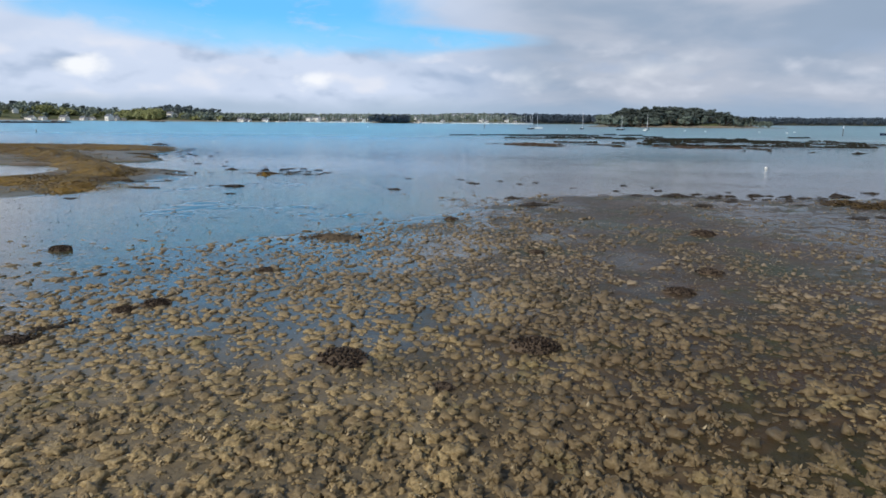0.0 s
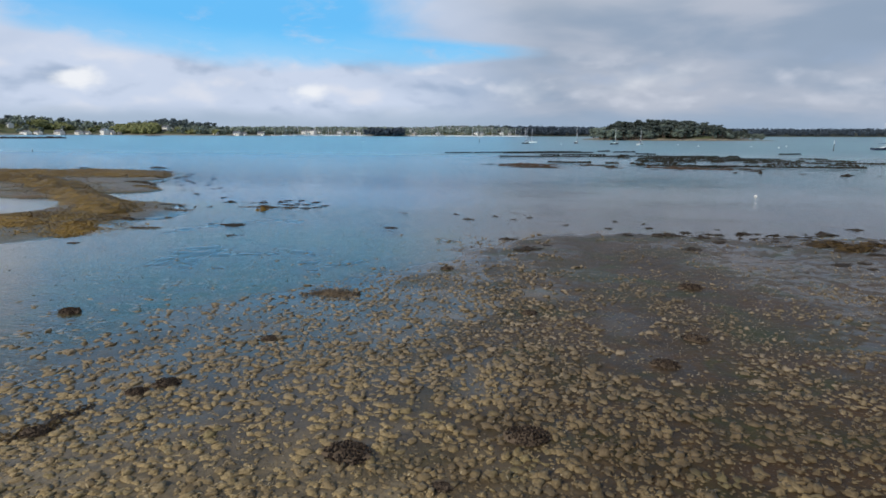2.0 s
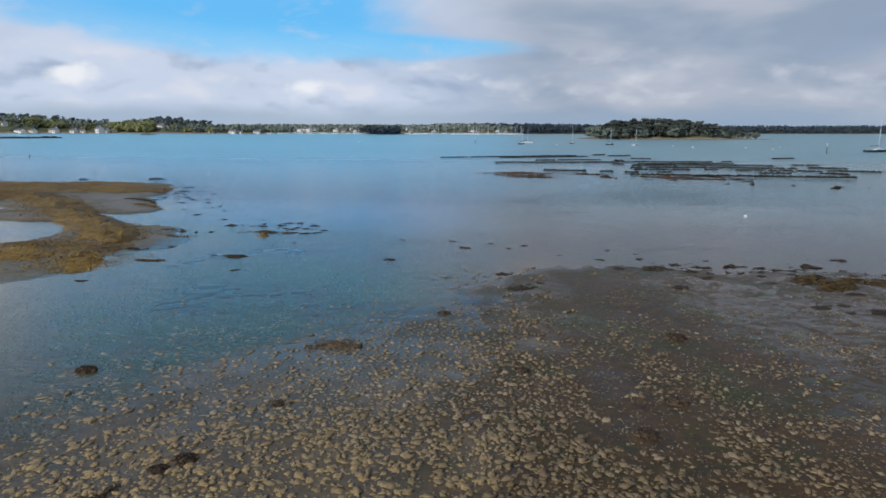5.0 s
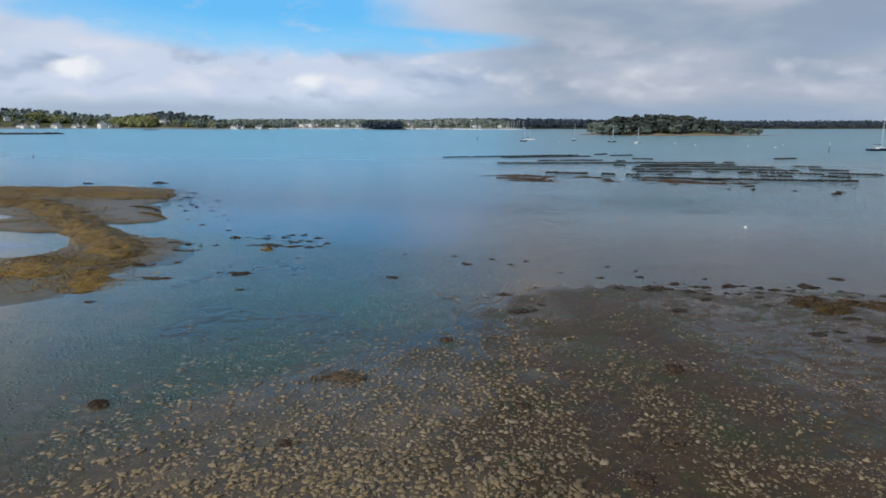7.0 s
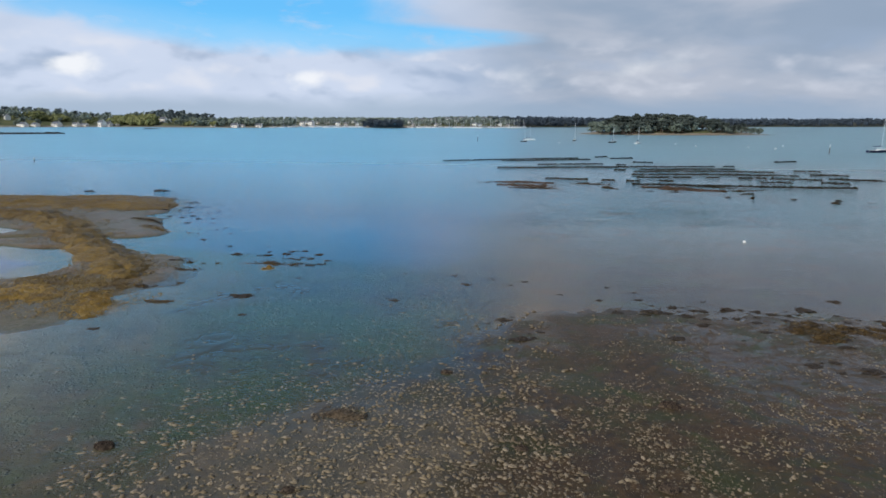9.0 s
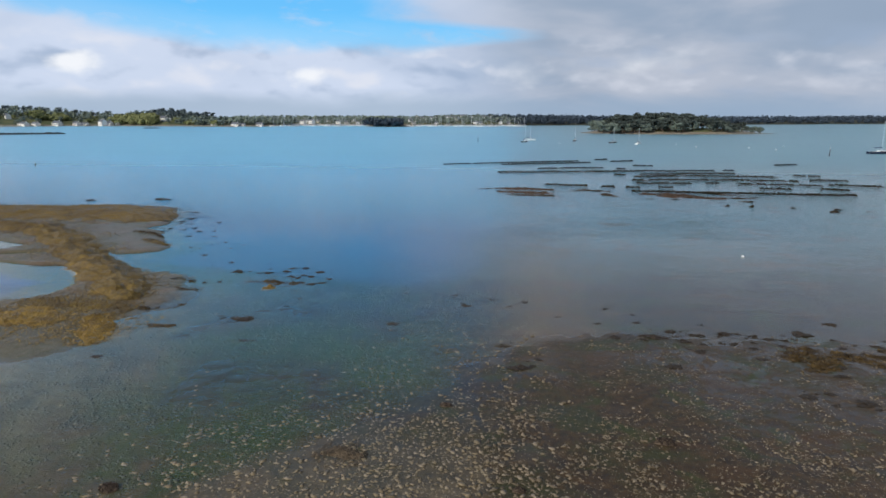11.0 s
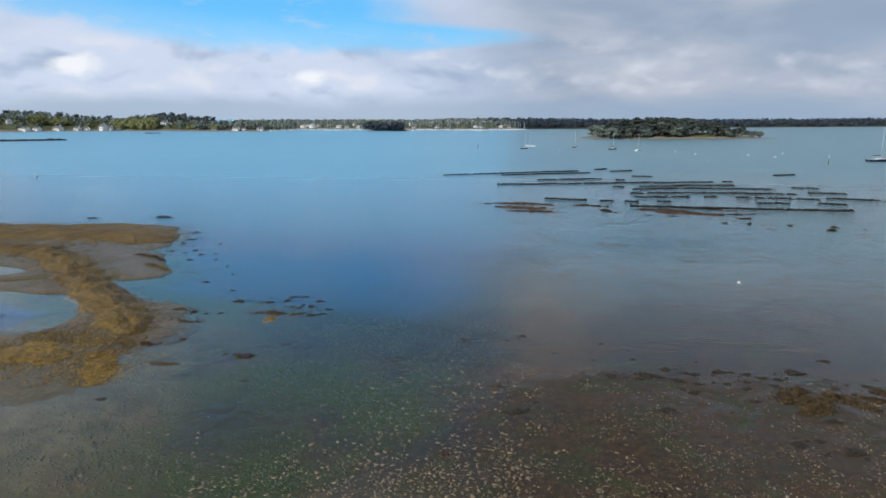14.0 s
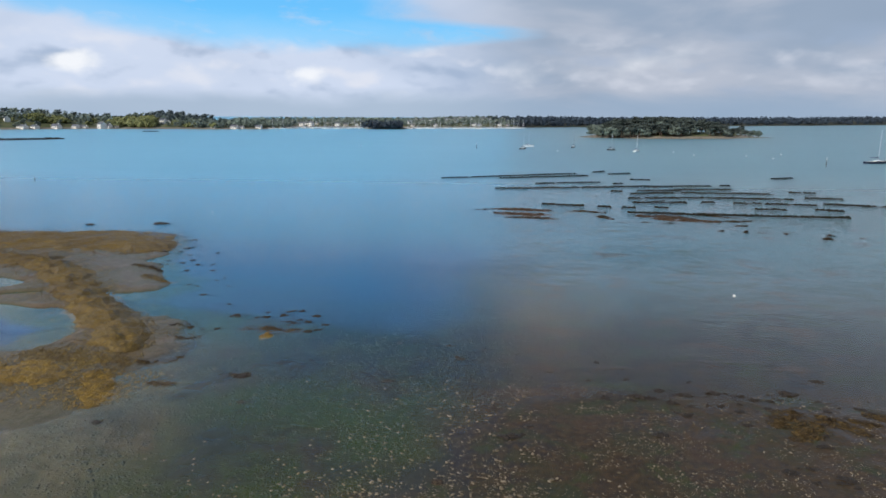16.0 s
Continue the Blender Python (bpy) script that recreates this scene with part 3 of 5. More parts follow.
def part(name, data, parent, label=""):
    ob = new(name, data)
    ob.parent = parent
    return tagged(ob, label)


def add_box(bm, x0, x1, y0, y1, z0, z1, bevel=0.0):
    r = bmesh.ops.create_cube(bm, size=1)
    for v in r["verts"]:
        v.co = Vector((x0 + (v.co.x + .5) * (x1 - x0), y0 + (v.co.y + .5) * (y1 - y0), z0 + (v.co.z + .5) * (z1 - z0)))
    if bevel:
        bmesh.ops.bevel(bm, geom=list({e for v in r["verts"] for e in v.link_edges}), offset=bevel, segments=2, affect="EDGES")
    return bm


def add_tube(bm, a, b, r0, r1=None, n=8):
    a, b = Vector(a), Vector(b)
    r = bmesh.ops.create_cone(bm, cap_ends=True, segments=n, radius1=r0, radius2=r0 if r1 is None else r1, depth=(b - a).length)
    m = Matrix.Translation((a + b) / 2) @ (b - a).to_track_quat("Z", "Y").to_matrix().to_4x4()
    bmesh.ops.transform(bm, matrix=m, verts=r["verts"])
    return bm


def box(x0, x1, y0, y1, z0, z1, bevel=0.0):
    return add_box(bmesh.new(), x0, x1, y0, y1, z0, z1, bevel)


def tube(a, b, r0, r1=None, n=8):
    return add_tube(bmesh.new(), a, b, r0, r1, n)


def fbm(x, y, s, seed=0.0, octaves=4):
    return noise.fractal(Vector((x * s, y * s, seed)), 0.9, 2.0, octaves)

# ---- ground, sea bed and water ----


def seg_dist(x, y, x0, y0, x1, y1):
    ux, uy = x1 - x0, y1 - y0
    q = max(0.0, min(1.0, ((x - x0) * ux + (y - y0) * uy) / (ux * ux + uy * uy + 1e-9)))
    return math.hypot(x - x0 - q * ux, y - y0 - q * uy)


SHOAL = ((-125, 88, -62, 94.5, 8.0), (-64, 94, -56, 90, 5.5), (-90, 80, -64, 78, 4.5), (-66, 80, -51, 75, 6.0), (-80, 86, -54, 83, 5.0), (-72, 80, -35, 50, 4.2), (-54, 72, -44, 67.5, 4.6),
         (-75, 41, -35, 41, 4.0), (-40, 46, -33, 45, 3.2), (-90, 62, -52, 63, 3.2), (-120, 39, -50, 39, 6))
AWASH = ((-36, 53, -28, 53.5, 3.6), (-34, 45, -26, 46, 5.0), (-36, 38, -28, 39, 4.5), (-90, 36, -34, 36, 4.0))
POOLS = ((-75, 55.2, -46.4, 54.6, 3.7), (-70, 50.5, -43.2, 50.3, 3.0), (-80, 72.0, -59.5, 67.6, 1.5), (-64, 59.8, -53, 64.4, 0.5))
EDGE = ((0, -18.0), (9, -14.0), (13, -11.6), (19, -10.4), (25, -8.0), (31, -6.3), (42, -4.5), (60, 0.0))


def edge_x(y):
    for (y0, a), (y1, b) in zip(EDGE, EDGE[1:]):
        if y <= y1:
            return a + (b - a) * (y - y0) / (y1 - y0)
    return EDGE[-1][1]


def ground(x, y):
    """Height of the flat and the sea bed; the sea stands at 0."""
    if abs(x) > 600 or y > 700 or y < -300:
        return -3.2 if y > 60 else 0.2
    n = 0.050 * fbm(x, y, 0.10) + 0.022 * fbm(x, y, 0.6, 3.0, 3)
    dry = smooth(-3, 6, x + 5 * fbm(x, y, 0.11, 14.0, 3))
    g = 0.15 - 0.19 * (smooth(20, 44, y) * (1 - dry) + smooth(33, 47, y) * dry) - 0.85 * smooth(46, 125, y) - 2.4 * smooth(160, 420, y)
    g -= (0.10 * smooth(-7, 1, edge_x(y) - x) + 0.14 * smooth(-1, 9, edge_x(y) - x)) * (1 - smooth(60, 90, y))
    g -= 0.30 * smooth(43, 62, y) * smooth(6, -8, x)
    g += 0.06 * smooth(14, 30, x) * (1 - smooth(38, 46, y))
    wash = max(smooth(-36, -27, x), smooth(-64, -48, x) * smooth(44, 37, y)) * (1 - smooth(-3, 6, x)) * smooth(14, 20, y) * (1 - smooth(46, 54, y + 0.25 * x))
    if wash:
        g += wash * max(0.0, -0.035 + 0.030 * fbm(x, y, 1.1, 44.0, 3) + 0.025 * fbm(x, y, 0.25, 46.0, 3) - g)
    rk = smooth(-30, 5, x) * smooth(70, 125, y) * (1 - smooth(215, 300, y)) * (1 - smooth(100, 140, x))
    g += rk * (-0.75 - g)
    if x < -15 and y < 115:
        m = 0.0
        wob = 2.2 * fbm(x, y, 0.13, 9.0, 4)
        for x0, y0, x1, y1, r in SHOAL:
            m = max(m, smooth(r + 4.5, r - 2.5, seg_dist(x, y, x0, y0, x1, y1) + wob) * (1 if y0 > 50 else 0.6))
        low = max(smooth(r + 4.0, r - 2.5, seg_dist(x, y, x0, y0, x1, y1) + wob) for x0, y0, x1, y1, r in AWASH)
        g += low * max(0.0, -0.03 - g)
        if m:
            g += m * (0.25 - g)
            for x0, y0, x1, y1, r in POOLS:
                e = min(0.8, r)
                g -= 0.36 * smooth(r + e, r - e, seg_dist(x, y, x0, y0, x1, y1) + wob * min(0.5, 0.2 * r))
    return g + n


def spread(near0, near1, step, far0, far1, growth=1.07):
    a = list(np.arange(near0, near1 + 1e-6, step))
    s, v = step, a[-1]
    while v < far1:
        s *= growth
        v += s
        a.append(min(v, far1))
    s, v, low = step, a[0], []
    while v > far0:
        s *= growth
        v -= s
        low.append(max(v, far0))
    return np.array(low[::-1] + a)


gx = spread(-62, 30, 0.33, -4600, 4600, 1.06)
gy = spread(6, 62, 0.31, -4600, 4600, 1.04)
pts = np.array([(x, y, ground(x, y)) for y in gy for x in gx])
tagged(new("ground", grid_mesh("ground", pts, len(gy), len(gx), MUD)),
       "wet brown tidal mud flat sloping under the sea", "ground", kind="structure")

wx, wy = spread(-100, 100, 10, -4700, 4700, 1.3), spread(0, 300, 10, -4700, 4700, 1.3)
pts = np.array([(x, y, 0.0) for y in wy for x in wx])
sea_sheet = tagged(new("water", grid_mesh("water", pts, len(wy), len(wx), WATER)),
                   "calm blue-grey sea water lightly ruffled by wind", "water", kind="structure")
sea_sheet.visible_shadow = False

# ---- far shores ----


def lerp_rows(rows, a):
    for p, q in zip(rows, rows[1:]):
        if a <= q[0]:
            k_ = (a - p[0]) / (q[0] - p[0])
            return [u + (v - u) * k_ for u, v in zip(p[1:], q[1:])]
    return list(rows[-1][1:])


def shore_height(rows, a, inland):
    d, h = lerp_rows(rows, a)
    z = -1.0 + 2.2 * smooth(-6, 6, inland) + h * 0.5 * smooth(5, 60, inland) + h * 0.5 * smooth(40, 240, inland)
    return d, z


def shore(name, rows, label, seed, material=LAND):
    """A landmass behind a shoreline given as rows of (azimuth, distance, height)."""
    az = np.arange(rows[0][0], rows[-1][0] + 0.01, 0.25)
    inl = np.array([-12, -5, 0, 4, 8, 14, 24, 40, 60, 90, 130, 180, 240, 320, 500, 800])
    p = []
    for i in inl:
        for a in az:
            d, z = shore_height(rows, a, i)
            w = 8 * fbm(a, 0, 0.8, seed) + 3 * fbm(a, 0, 4.0, seed)
            ends = smooth(0, 1.2, a - rows[0][0]) * smooth(0, 1.2, rows[-1][0] - a)
            r = d + i + w
            p.append((r * math.sin(radians(a)), r * math.cos(radians(a)), (z + 1) * ends - 1 + (0.8 * fbm(a, i * 0.02, 3.0, seed) if i > 10 else 0)))
    return tagged(new(name, grid_mesh(name, p, len(inl), len(az), material)), label, "shore", kind="structure")


LEFT = ((-62, 1050, 22), (-43, 985, 20), (-38.5, 985, 17), (-36, 985, 12), (-33, 975, 8), (-31, 960, 12), (-28, 940, 11), (-26, 910, 5), (-22, 905, 4), (-19, 960, 2))
MARINA = ((-24, 1040, 5), (-17, 1030, 6), (-8, 1030, 6), (-5, 1040, 6))
VILLAGE = ((-9.6, 985, 6), (-5, 980, 12), (0, 1020, 11), (2, 1040, 6))
FOREST = ((-2.5, 1060, 6), (1, 1055, 8), (5, 1110, 7), (9, 1150, 6), (14, 1200, 6), (17, 1250, 4))
RIGHT = ((12, 1400, 7), (20, 1430, 8), (24, 1560, 9), (29, 1780, 12), (36, 1900, 14), (55, 2000, 12))
shore("shore_west", LEFT, "low green shore with a stony beach and gardens", 1.0)
shore("shore_marina", MARINA, "low far shore behind a marina", 2.0)
shore("shore_village", VILLAGE, "low village shore with a quay", 3.0)
shore("shore_forest", FOREST, "far wooded shore", 4.0, BANK)
shore("shore_east", RIGHT, "far wooded shore low on the horizon", 5.0, BANK)


def islet(name, cx, cy, along, half_len, half_wide, high, label, seed):
    ca, sa_ = math.cos(radians(along)), math.sin(radians(along))
    p, nr, na = [], 12, 96
    for i in range(nr):
        f = i / (nr - 1)
        for j in range(na):
            a = 2 * math.pi * j / (na - 1)
            ww = 1 + 0.12 * fbm(math.cos(a), math.sin(a), 1.3, seed)
            u, v = 1.12 * f * half_len * math.cos(a) * ww, 1.12 * f * half_wide * math.sin(a) * ww
            z = -1.2 + (high + 1.2) * (1 - smooth(0.45, 1.02, f)) * 0.75 + (high + 1.2) * 0.25 * (1 - smooth(0.9, 1.03, f))
            p.append((cx + u * ca - v * sa_, cy + u * sa_ + v * ca, z))
    return tagged(new(name, grid_mesh(name, p, nr, na, LAND)), label, "island", kind="structure")


ISLE = (162.0, 634.0, 15.0, 84.0, 40.0, 4.5)
islet("island_ground", *ISLE, "small island with a pale sandy beach", 11.0)
islet("sand_spit", 218, 620, 10.0, 48, 8, 0.6, "low sand and shingle spit off the island", 12.0)
DARK_ISLE = (-172.0, 905.0, -9.0, 34.0, 16.0, 3.0)
islet("dark_islet_ground", *DARK_ISLE, "tiny wooded islet", 13.0)


def bank(name, path, rad, high, fronds, label, material=WEED_BED, across=14, seed=0.0, base=None, loose=1.5, rugged=0.0):
    """A long mound over a bent line, with loose fronds lying on it."""
    dense = []
    for (x0, y0), (x1, y1) in zip(path, path[1:]):
        nseg = max(2, int(math.hypot(x1 - x0, y1 - y0) / max(0.5, rad * 0.12)))
        dense += [(x0 + (x1 - x0) * i / nseg, y0 + (y1 - y0) * i / nseg) for i in range(nseg)]
    dense.append(path[-1])
    cells, nl = [], len(dense)

    def at(s, q):
        i = min(int(s), nl - 2)
        f = s - i
        x = dense[i][0] + (dense[i + 1][0] - dense[i][0]) * f
        y = dense[i][1] + (dense[i + 1][1] - dense[i][1]) * f
        a, b = dense[max(0, i - 4)], dense[min(nl - 1, i + 5)]
        tx, ty = b[0] - a[0], b[1] - a[1]
        tl = math.hypot(tx, ty)
        end = min(1.0, 0.12 + (min(s, nl - 1 - s) * rad * 0.12 / rad) ** 0.5) if nl > 3 else 1
        w = rad * end * (1 + 0.45 * fbm(x, y, 0.9 / rad, seed + (3 if q > 0 else 7), 3) + (0.20 * fbm(x, y, 0.45, seed + 13 + q, 3) if rad > 1.5 else 0))
        x, y = x - ty / tl * q * w, y + tx / tl * q * w
        hump = max(0.0, 1 - q * q) ** 1.6 * end
        z = (ground(x, y) if base is None else base) - 0.03 + high * hump * (0.75 + 0.55 * fbm(x, y, 1.6 / rad, seed + 2)) + 0.25 * min(high, 0.5) * fbm(x, y, 1.6, seed + 5) * hump
        z += (0.085 if material is UMBER else min(0.07, 0.45 * high)) * fbm(x, y, 1.1, seed + 8, 4) - 0.05 * q ** 4 + rugged * fbm(x * 0.55, y, 0.9, seed + 11, 4)
        return x, y, z

    for i in range(nl):
        for j in range(across):
            cells.append(at(float(i), -1 + 2 * j / (across - 1)))
    ob = new(name, grid_mesh(name, cells, nl, across, material))
    tagged(ob, label, "rocks" if material is ROCK else "seaweed")
    rng = random.Random(int(seed * 10) + 5)
    if fronds:
        v, f = [], []
        for _ in range(int(fronds * 1.8)):
            q = rng.uniform(-0.98, 0.98) if rng.random() < 0.72 else rng.choice((-1, 1)) * (0.95 + abs(rng.gauss(0, 0.5)) * (loose - 1))
            x, y, z = at(rng.uniform(0, nl - 1.01), q)
            if abs(q) > 0.9:
                z = max(z, ground(x, y) if base is None else base) - 0.01
            a, ln, wd = rng.uniform(0, 6.283), rng.uniform(0.16, 0.42), rng.uniform(0.02, 0.065)
            cx, cy = math.cos(a) * ln / 2, math.sin(a) * ln / 2
            ox, oy = -math.sin(a) * wd, math.cos(a) * wd
            b = len(v)
            t0, t1 = rng.uniform(-0.02, 0.06), rng.uniform(-0.02, 0.06)
            v += [(x - cx - ox, y - cy - oy, z + t0), (x - cx + ox, y - cy + oy, z + t0 + rng.uniform(0, .05)), (x, y, z + 0.06),
                  (x + cx + ox, y + cy + oy, z + t1), (x + cx - ox, y + cy - oy, z + t1 + rng.uniform(0, .05))]
            f += [(b, b + 1, b + 2), (b + 2, b + 3, b + 4)]
        fr = new("fronds", fast_mesh("fronds", v, f, MUDDY if material is CRUST else material if material in (UMBER, MUDDY, YELLOW) else BROWN if material in (BROWN, RUSTY) else WEED))
        fr.parent = ob
        tagged(fr, "loose olive and ochre seaweed fronds", kind="stuff")
    return ob


# ---- trees ----


def leaf_cloud(rng, lobes, count, size, name, material):
    v, f = [], []
    for (cx, cy, cz, rx, rz) in lobes:
        for _ in range(count):
            d = Vector((rng.gauss(0, 1), rng.gauss(0, 1), rng.gauss(0, 1))).normalized()
            q = rng.uniform(0.7, 1.05)
            c = Vector((cx + d.x * rx * q, cy + d.y * rx * q, cz + d.z * rz * q))
            nn = (d + Vector((rng.uniform(-.6, .6), rng.uniform(-.6, .6), rng.uniform(-.3, .7)))).normalized()
            s = size * rng.uniform(0.6, 1.3)
            t = nn.orthogonal().normalized() * s
            t.rotate(Matrix.Rotation(rng.uniform(0, 6.28), 3, nn))
            w = nn.cross(t).normalized() * s * rng.uniform(0.5, 0.9)
            b = len(v)
            v += [c - t, c - w + nn * 0.15 * s, c + t, c + w + nn * 0.15 * s]
            f.append((b, b + 1, b + 2, b + 3))
    return fast_mesh(name, v, f, material)


def tree_meshes(seed, kind):
    """Trunk with limbs, and a crown of leaf clumps; about 1 unit = 1 m for a tree 14 m high."""
    rng = random.Random(seed)
    bm = bmesh.new()
    bare = {"pine": 6.0, "ridge": 5.0, "oak": 2.6, "bush": 0.6}[kind]
    high = {"pine": 14.0, "ridge": 13.0, "oak": 11.0, "bush": 5.0}[kind]
    lean = (rng.uniform(-.6, .6), rng.uniform(-.6, .6))
    top = (lean[0], lean[1], high * 0.82)
    add_tube(bm, (0, 0, -0.6), (lean[0] * .5, lean[1] * .5, bare), 0.34, 0.24, 7)
    add_tube(bm, (lean[0] * .5, lean[1] * .5, bare), top, 0.24, 0.08, 6)
    lobes = []
    for i in range(9):
        a = i * 2.4 + rng.uniform(-.4, .4)
        q = rng.uniform(0.25, 1.0)
        if kind in ("pine", "ridge"):
            r, z = rng.uniform(1.2, 3.6), bare + (high - bare) * rng.uniform(0.25, 0.95)
            rx, rz = rng.uniform(1.5, 2.3), rng.uniform(0.9, 1.4)
        elif kind == "oak":
            r, z = rng.uniform(0.8, 3.2), bare + (high - bare) * rng.uniform(0.15, 0.85)
            rx, rz = rng.uniform(1.7, 2.5), rng.uniform(1.4, 2.1)
        else:
            r, z = rng.uniform(0.6, 2.6), rng.uniform(1.0, 3.6)
            rx, rz = rng.uniform(1.2, 1.9), rng.uniform(0.9, 1.4)
        c = (lean[0] + r * math.cos(a), lean[1] + r * math.sin(a), z)
        add_tube(bm, (lean[0] * .6, lean[1] * .6, max(bare * .8, z - 2.2)), c, 0.11, 0.04, 5)
        lobes.append((*c, rx, rz))
    lobes.append((lean[0], lean[1], high - 1.2, 1.9, 1.2))
    mat = {"pine": PINE, "oak": HAZED_OAK, "bush": WILLOW, "ridge": HAZED_RIDGE}[kind]
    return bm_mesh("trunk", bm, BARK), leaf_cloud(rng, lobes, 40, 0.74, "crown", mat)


KINDS = {"pine": ("pine_tree", "tall dark green pine with a bare trunk", "pine"),
         "ridge": ("pine_tree", "pine on a wooded ridge, bluish from painted haze", "pine"),
         "oak": ("oak_tree", "rounded dark green broadleaf tree near the water", "oak"),
         "bush": ("willow_shrub", "low light green shrub on the shore", "bush")}
TREES = {kind: [tree_meshes(s * 7 + len(kind), kind) for s in range(4)] for kind in KINDS}


def tree(kind, variant, x, y, z, scale, turn, group, wide=1.0):
    nm, lab, _ = KINDS[kind]
    root = new(nm)
    trunk_me, crown_me = TREES[kind][variant % 4]
    part("trunk", trunk_me, root)
    part("crown", crown_me, root)
    root.empty_display_size = 0.5
    root.matrix_world = pose(x, y, z, 0, 0, turn) @ Matrix.Diagonal((scale * wide, scale * wide, scale, 1))
    return tagged(root, lab, "tree", group)


rng = random.Random(21)
cx, cy, along, hl, hw, hh = ISLE
for i in range(230):
    u = rng.uniform(-0.97, 0.97)
    if 0.60 < u < 0.72 or 0.80 < u < 0.86:
        continue
    v = rng.uniform(-0.9, 0.8) if i % 2 else rng.uniform(-0.93, -0.55)
    v *= math.sqrt(1 - u * u) ** 0.35
    a = radians(along)
    x, y = cx + u * hl * math.cos(a) - v * hw * math.sin(a), cy + u * hl * math.sin(a) + v * hw * math.cos(a)
    f = math.hypot(u, v)
    z = -1.2 + 6.2 * (1 - smooth(0.45, 1.02, f)) * 0.75 + 6.2 * 0.25 * (1 - smooth(0.9, 1.03, f))
    size = (1.0 - 0.36 * smooth(0.15, 0.6, u)) * rng.uniform(0.78, 1.05)
    edge = v < -0.5
    kind = "oak" if abs(u) > 0.82 or (edge and rng.random() < 0.35) or rng.random() < 0.1 else "pine"
    tree(kind, i, x, y, max(z, 0.3) - 0.2, size * (0.86 if edge else 1.0), rng.uniform(0, 360), "trees on the island", rng.uniform(1.0, 1.35))


def on_shore(rows, a, inland):
    d, z = shore_height(rows, a, inland)
    r = d + inland
    return r * math.sin(radians(a)), r * math.cos(radians(a)), z


# trees of the west shore: pines on the ridge, shrubs and gardens by the beach
for i in range(150):
    a = rng.uniform(-43, -22)
    row = i % 3
    inland = (22, 75, 170)[row] + rng.uniform(-14, 25)
    kind = "oak"
    size = rng.uniform(0.55, 0.95)
    if -33.4 < a < -30.0:
        kind, size = ("bush", rng.uniform(1.2, 1.9)) if row < 2 else ("oak", 0.8)
    elif -30.6 < a < -26.5 and row:
        kind, size = "ridge", rng.uniform(0.85, 1.15)
    elif row == 2 and rng.random() < 0.55:
        kind, size = "ridge", rng.uniform(0.7, 1.1)
    elif rng.random() < 0.3:
        kind, size = "bush", rng.uniform(0.9, 1.5)
    x, y, z = on_shore(LEFT, a, inland)
    tree(kind, i, x, y, z - 0.4, size, rng.uniform(0, 360), "trees on the west shore", rng.uniform(1.0, 1.3))


# light green thicket behind the beach
for i in range(64):
    a, inland = (rng.uniform(-33.3, -30.1), rng.uniform(10, 70)) if i < 48 else (rng.uniform(-38.5, -36.4), rng.uniform(40, 70))
    x, y, z = on_shore(LEFT, a, inland)
    tree("bush", i, x, y, z - 0.4, rng.uniform(1.5, 2.4), rng.uniform(0, 360), "shrubs on the west shore", rng.uniform(1.0, 1.3))


def woods(name, rows, a0, a1, count, high, label, seed, inland=(14, 160), material=HAZED_WOOD):
    """A far wood of many crowns, as one mass."""
    r_ = random.Random(seed)
    v, f = [], []
    for i in range(count):
        a, q = r_.uniform(a0, a1), r_.uniform(*inland)
        if -33.6 < a < -30.0 and q < 150:
            continue
        x, y, z = on_shore(rows, a, q)
        h = high * r_.uniform(0.65, 1.1)
        for _ in range(22):
            ph, el = r_.uniform(0, 6.283), r_.uniform(-1, 1)
            rad = r_.uniform(2.5, 4.2) * math.sqrt(max(0.1, 1 - el * el * 0.8))
            c = Vector((x + rad * math.cos(ph), y + rad * math.sin(ph), z + h * (0.52 + 0.42 * el)))
            s = r_.uniform(1.1, 2.2)
            t = Vector((r_.gauss(0, 1), r_.gauss(0, 1), r_.gauss(0, .6))).normalized() * s
            w = t.cross(Vector((math.cos(ph), math.sin(ph), el))).normalized() * s * 0.8
            b = len(v)
            v += [c - t, c - w, c + t, c + w]
            f.append((b, b + 1, b + 2, b + 3))
    return tagged(new(name, fast_mesh(name, v, f, material)), label, "woods", kind="stuff")


woods("west_woods", LEFT, -27.2, -19.2, 320, 8.5, "dark green trees on the low far shore", 31, (10, 140), HAZED_OAK)
woods("west_hill_woods", LEFT, -44, -26.5, 270, 11, "dark green trees over the hill", 38, (60, 260), HAZED_OAK)
woods("pine_clump", LEFT, -30.8, -26.2, 90, 13, "dense clump of dark pines above the shore", 39, (70, 190), HAZED_RIDGE)
woods("marina_woods", MARINA, -24, -6, 560, 9.5, "far green trees behind a marina", 32, (40, 190), HAZED_OAK)
woods("village_woods", VILLAGE, -9.2, 1.5, 330, 7.5, "dark trees between the houses of a village", 33, (26, 190), HAZED_OAK)
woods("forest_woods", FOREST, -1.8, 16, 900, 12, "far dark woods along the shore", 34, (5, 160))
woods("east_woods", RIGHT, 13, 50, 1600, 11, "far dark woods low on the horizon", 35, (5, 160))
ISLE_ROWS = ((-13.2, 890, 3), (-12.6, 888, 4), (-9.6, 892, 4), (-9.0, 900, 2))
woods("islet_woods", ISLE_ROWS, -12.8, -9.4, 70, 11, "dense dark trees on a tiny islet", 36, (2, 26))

# ---- houses ----


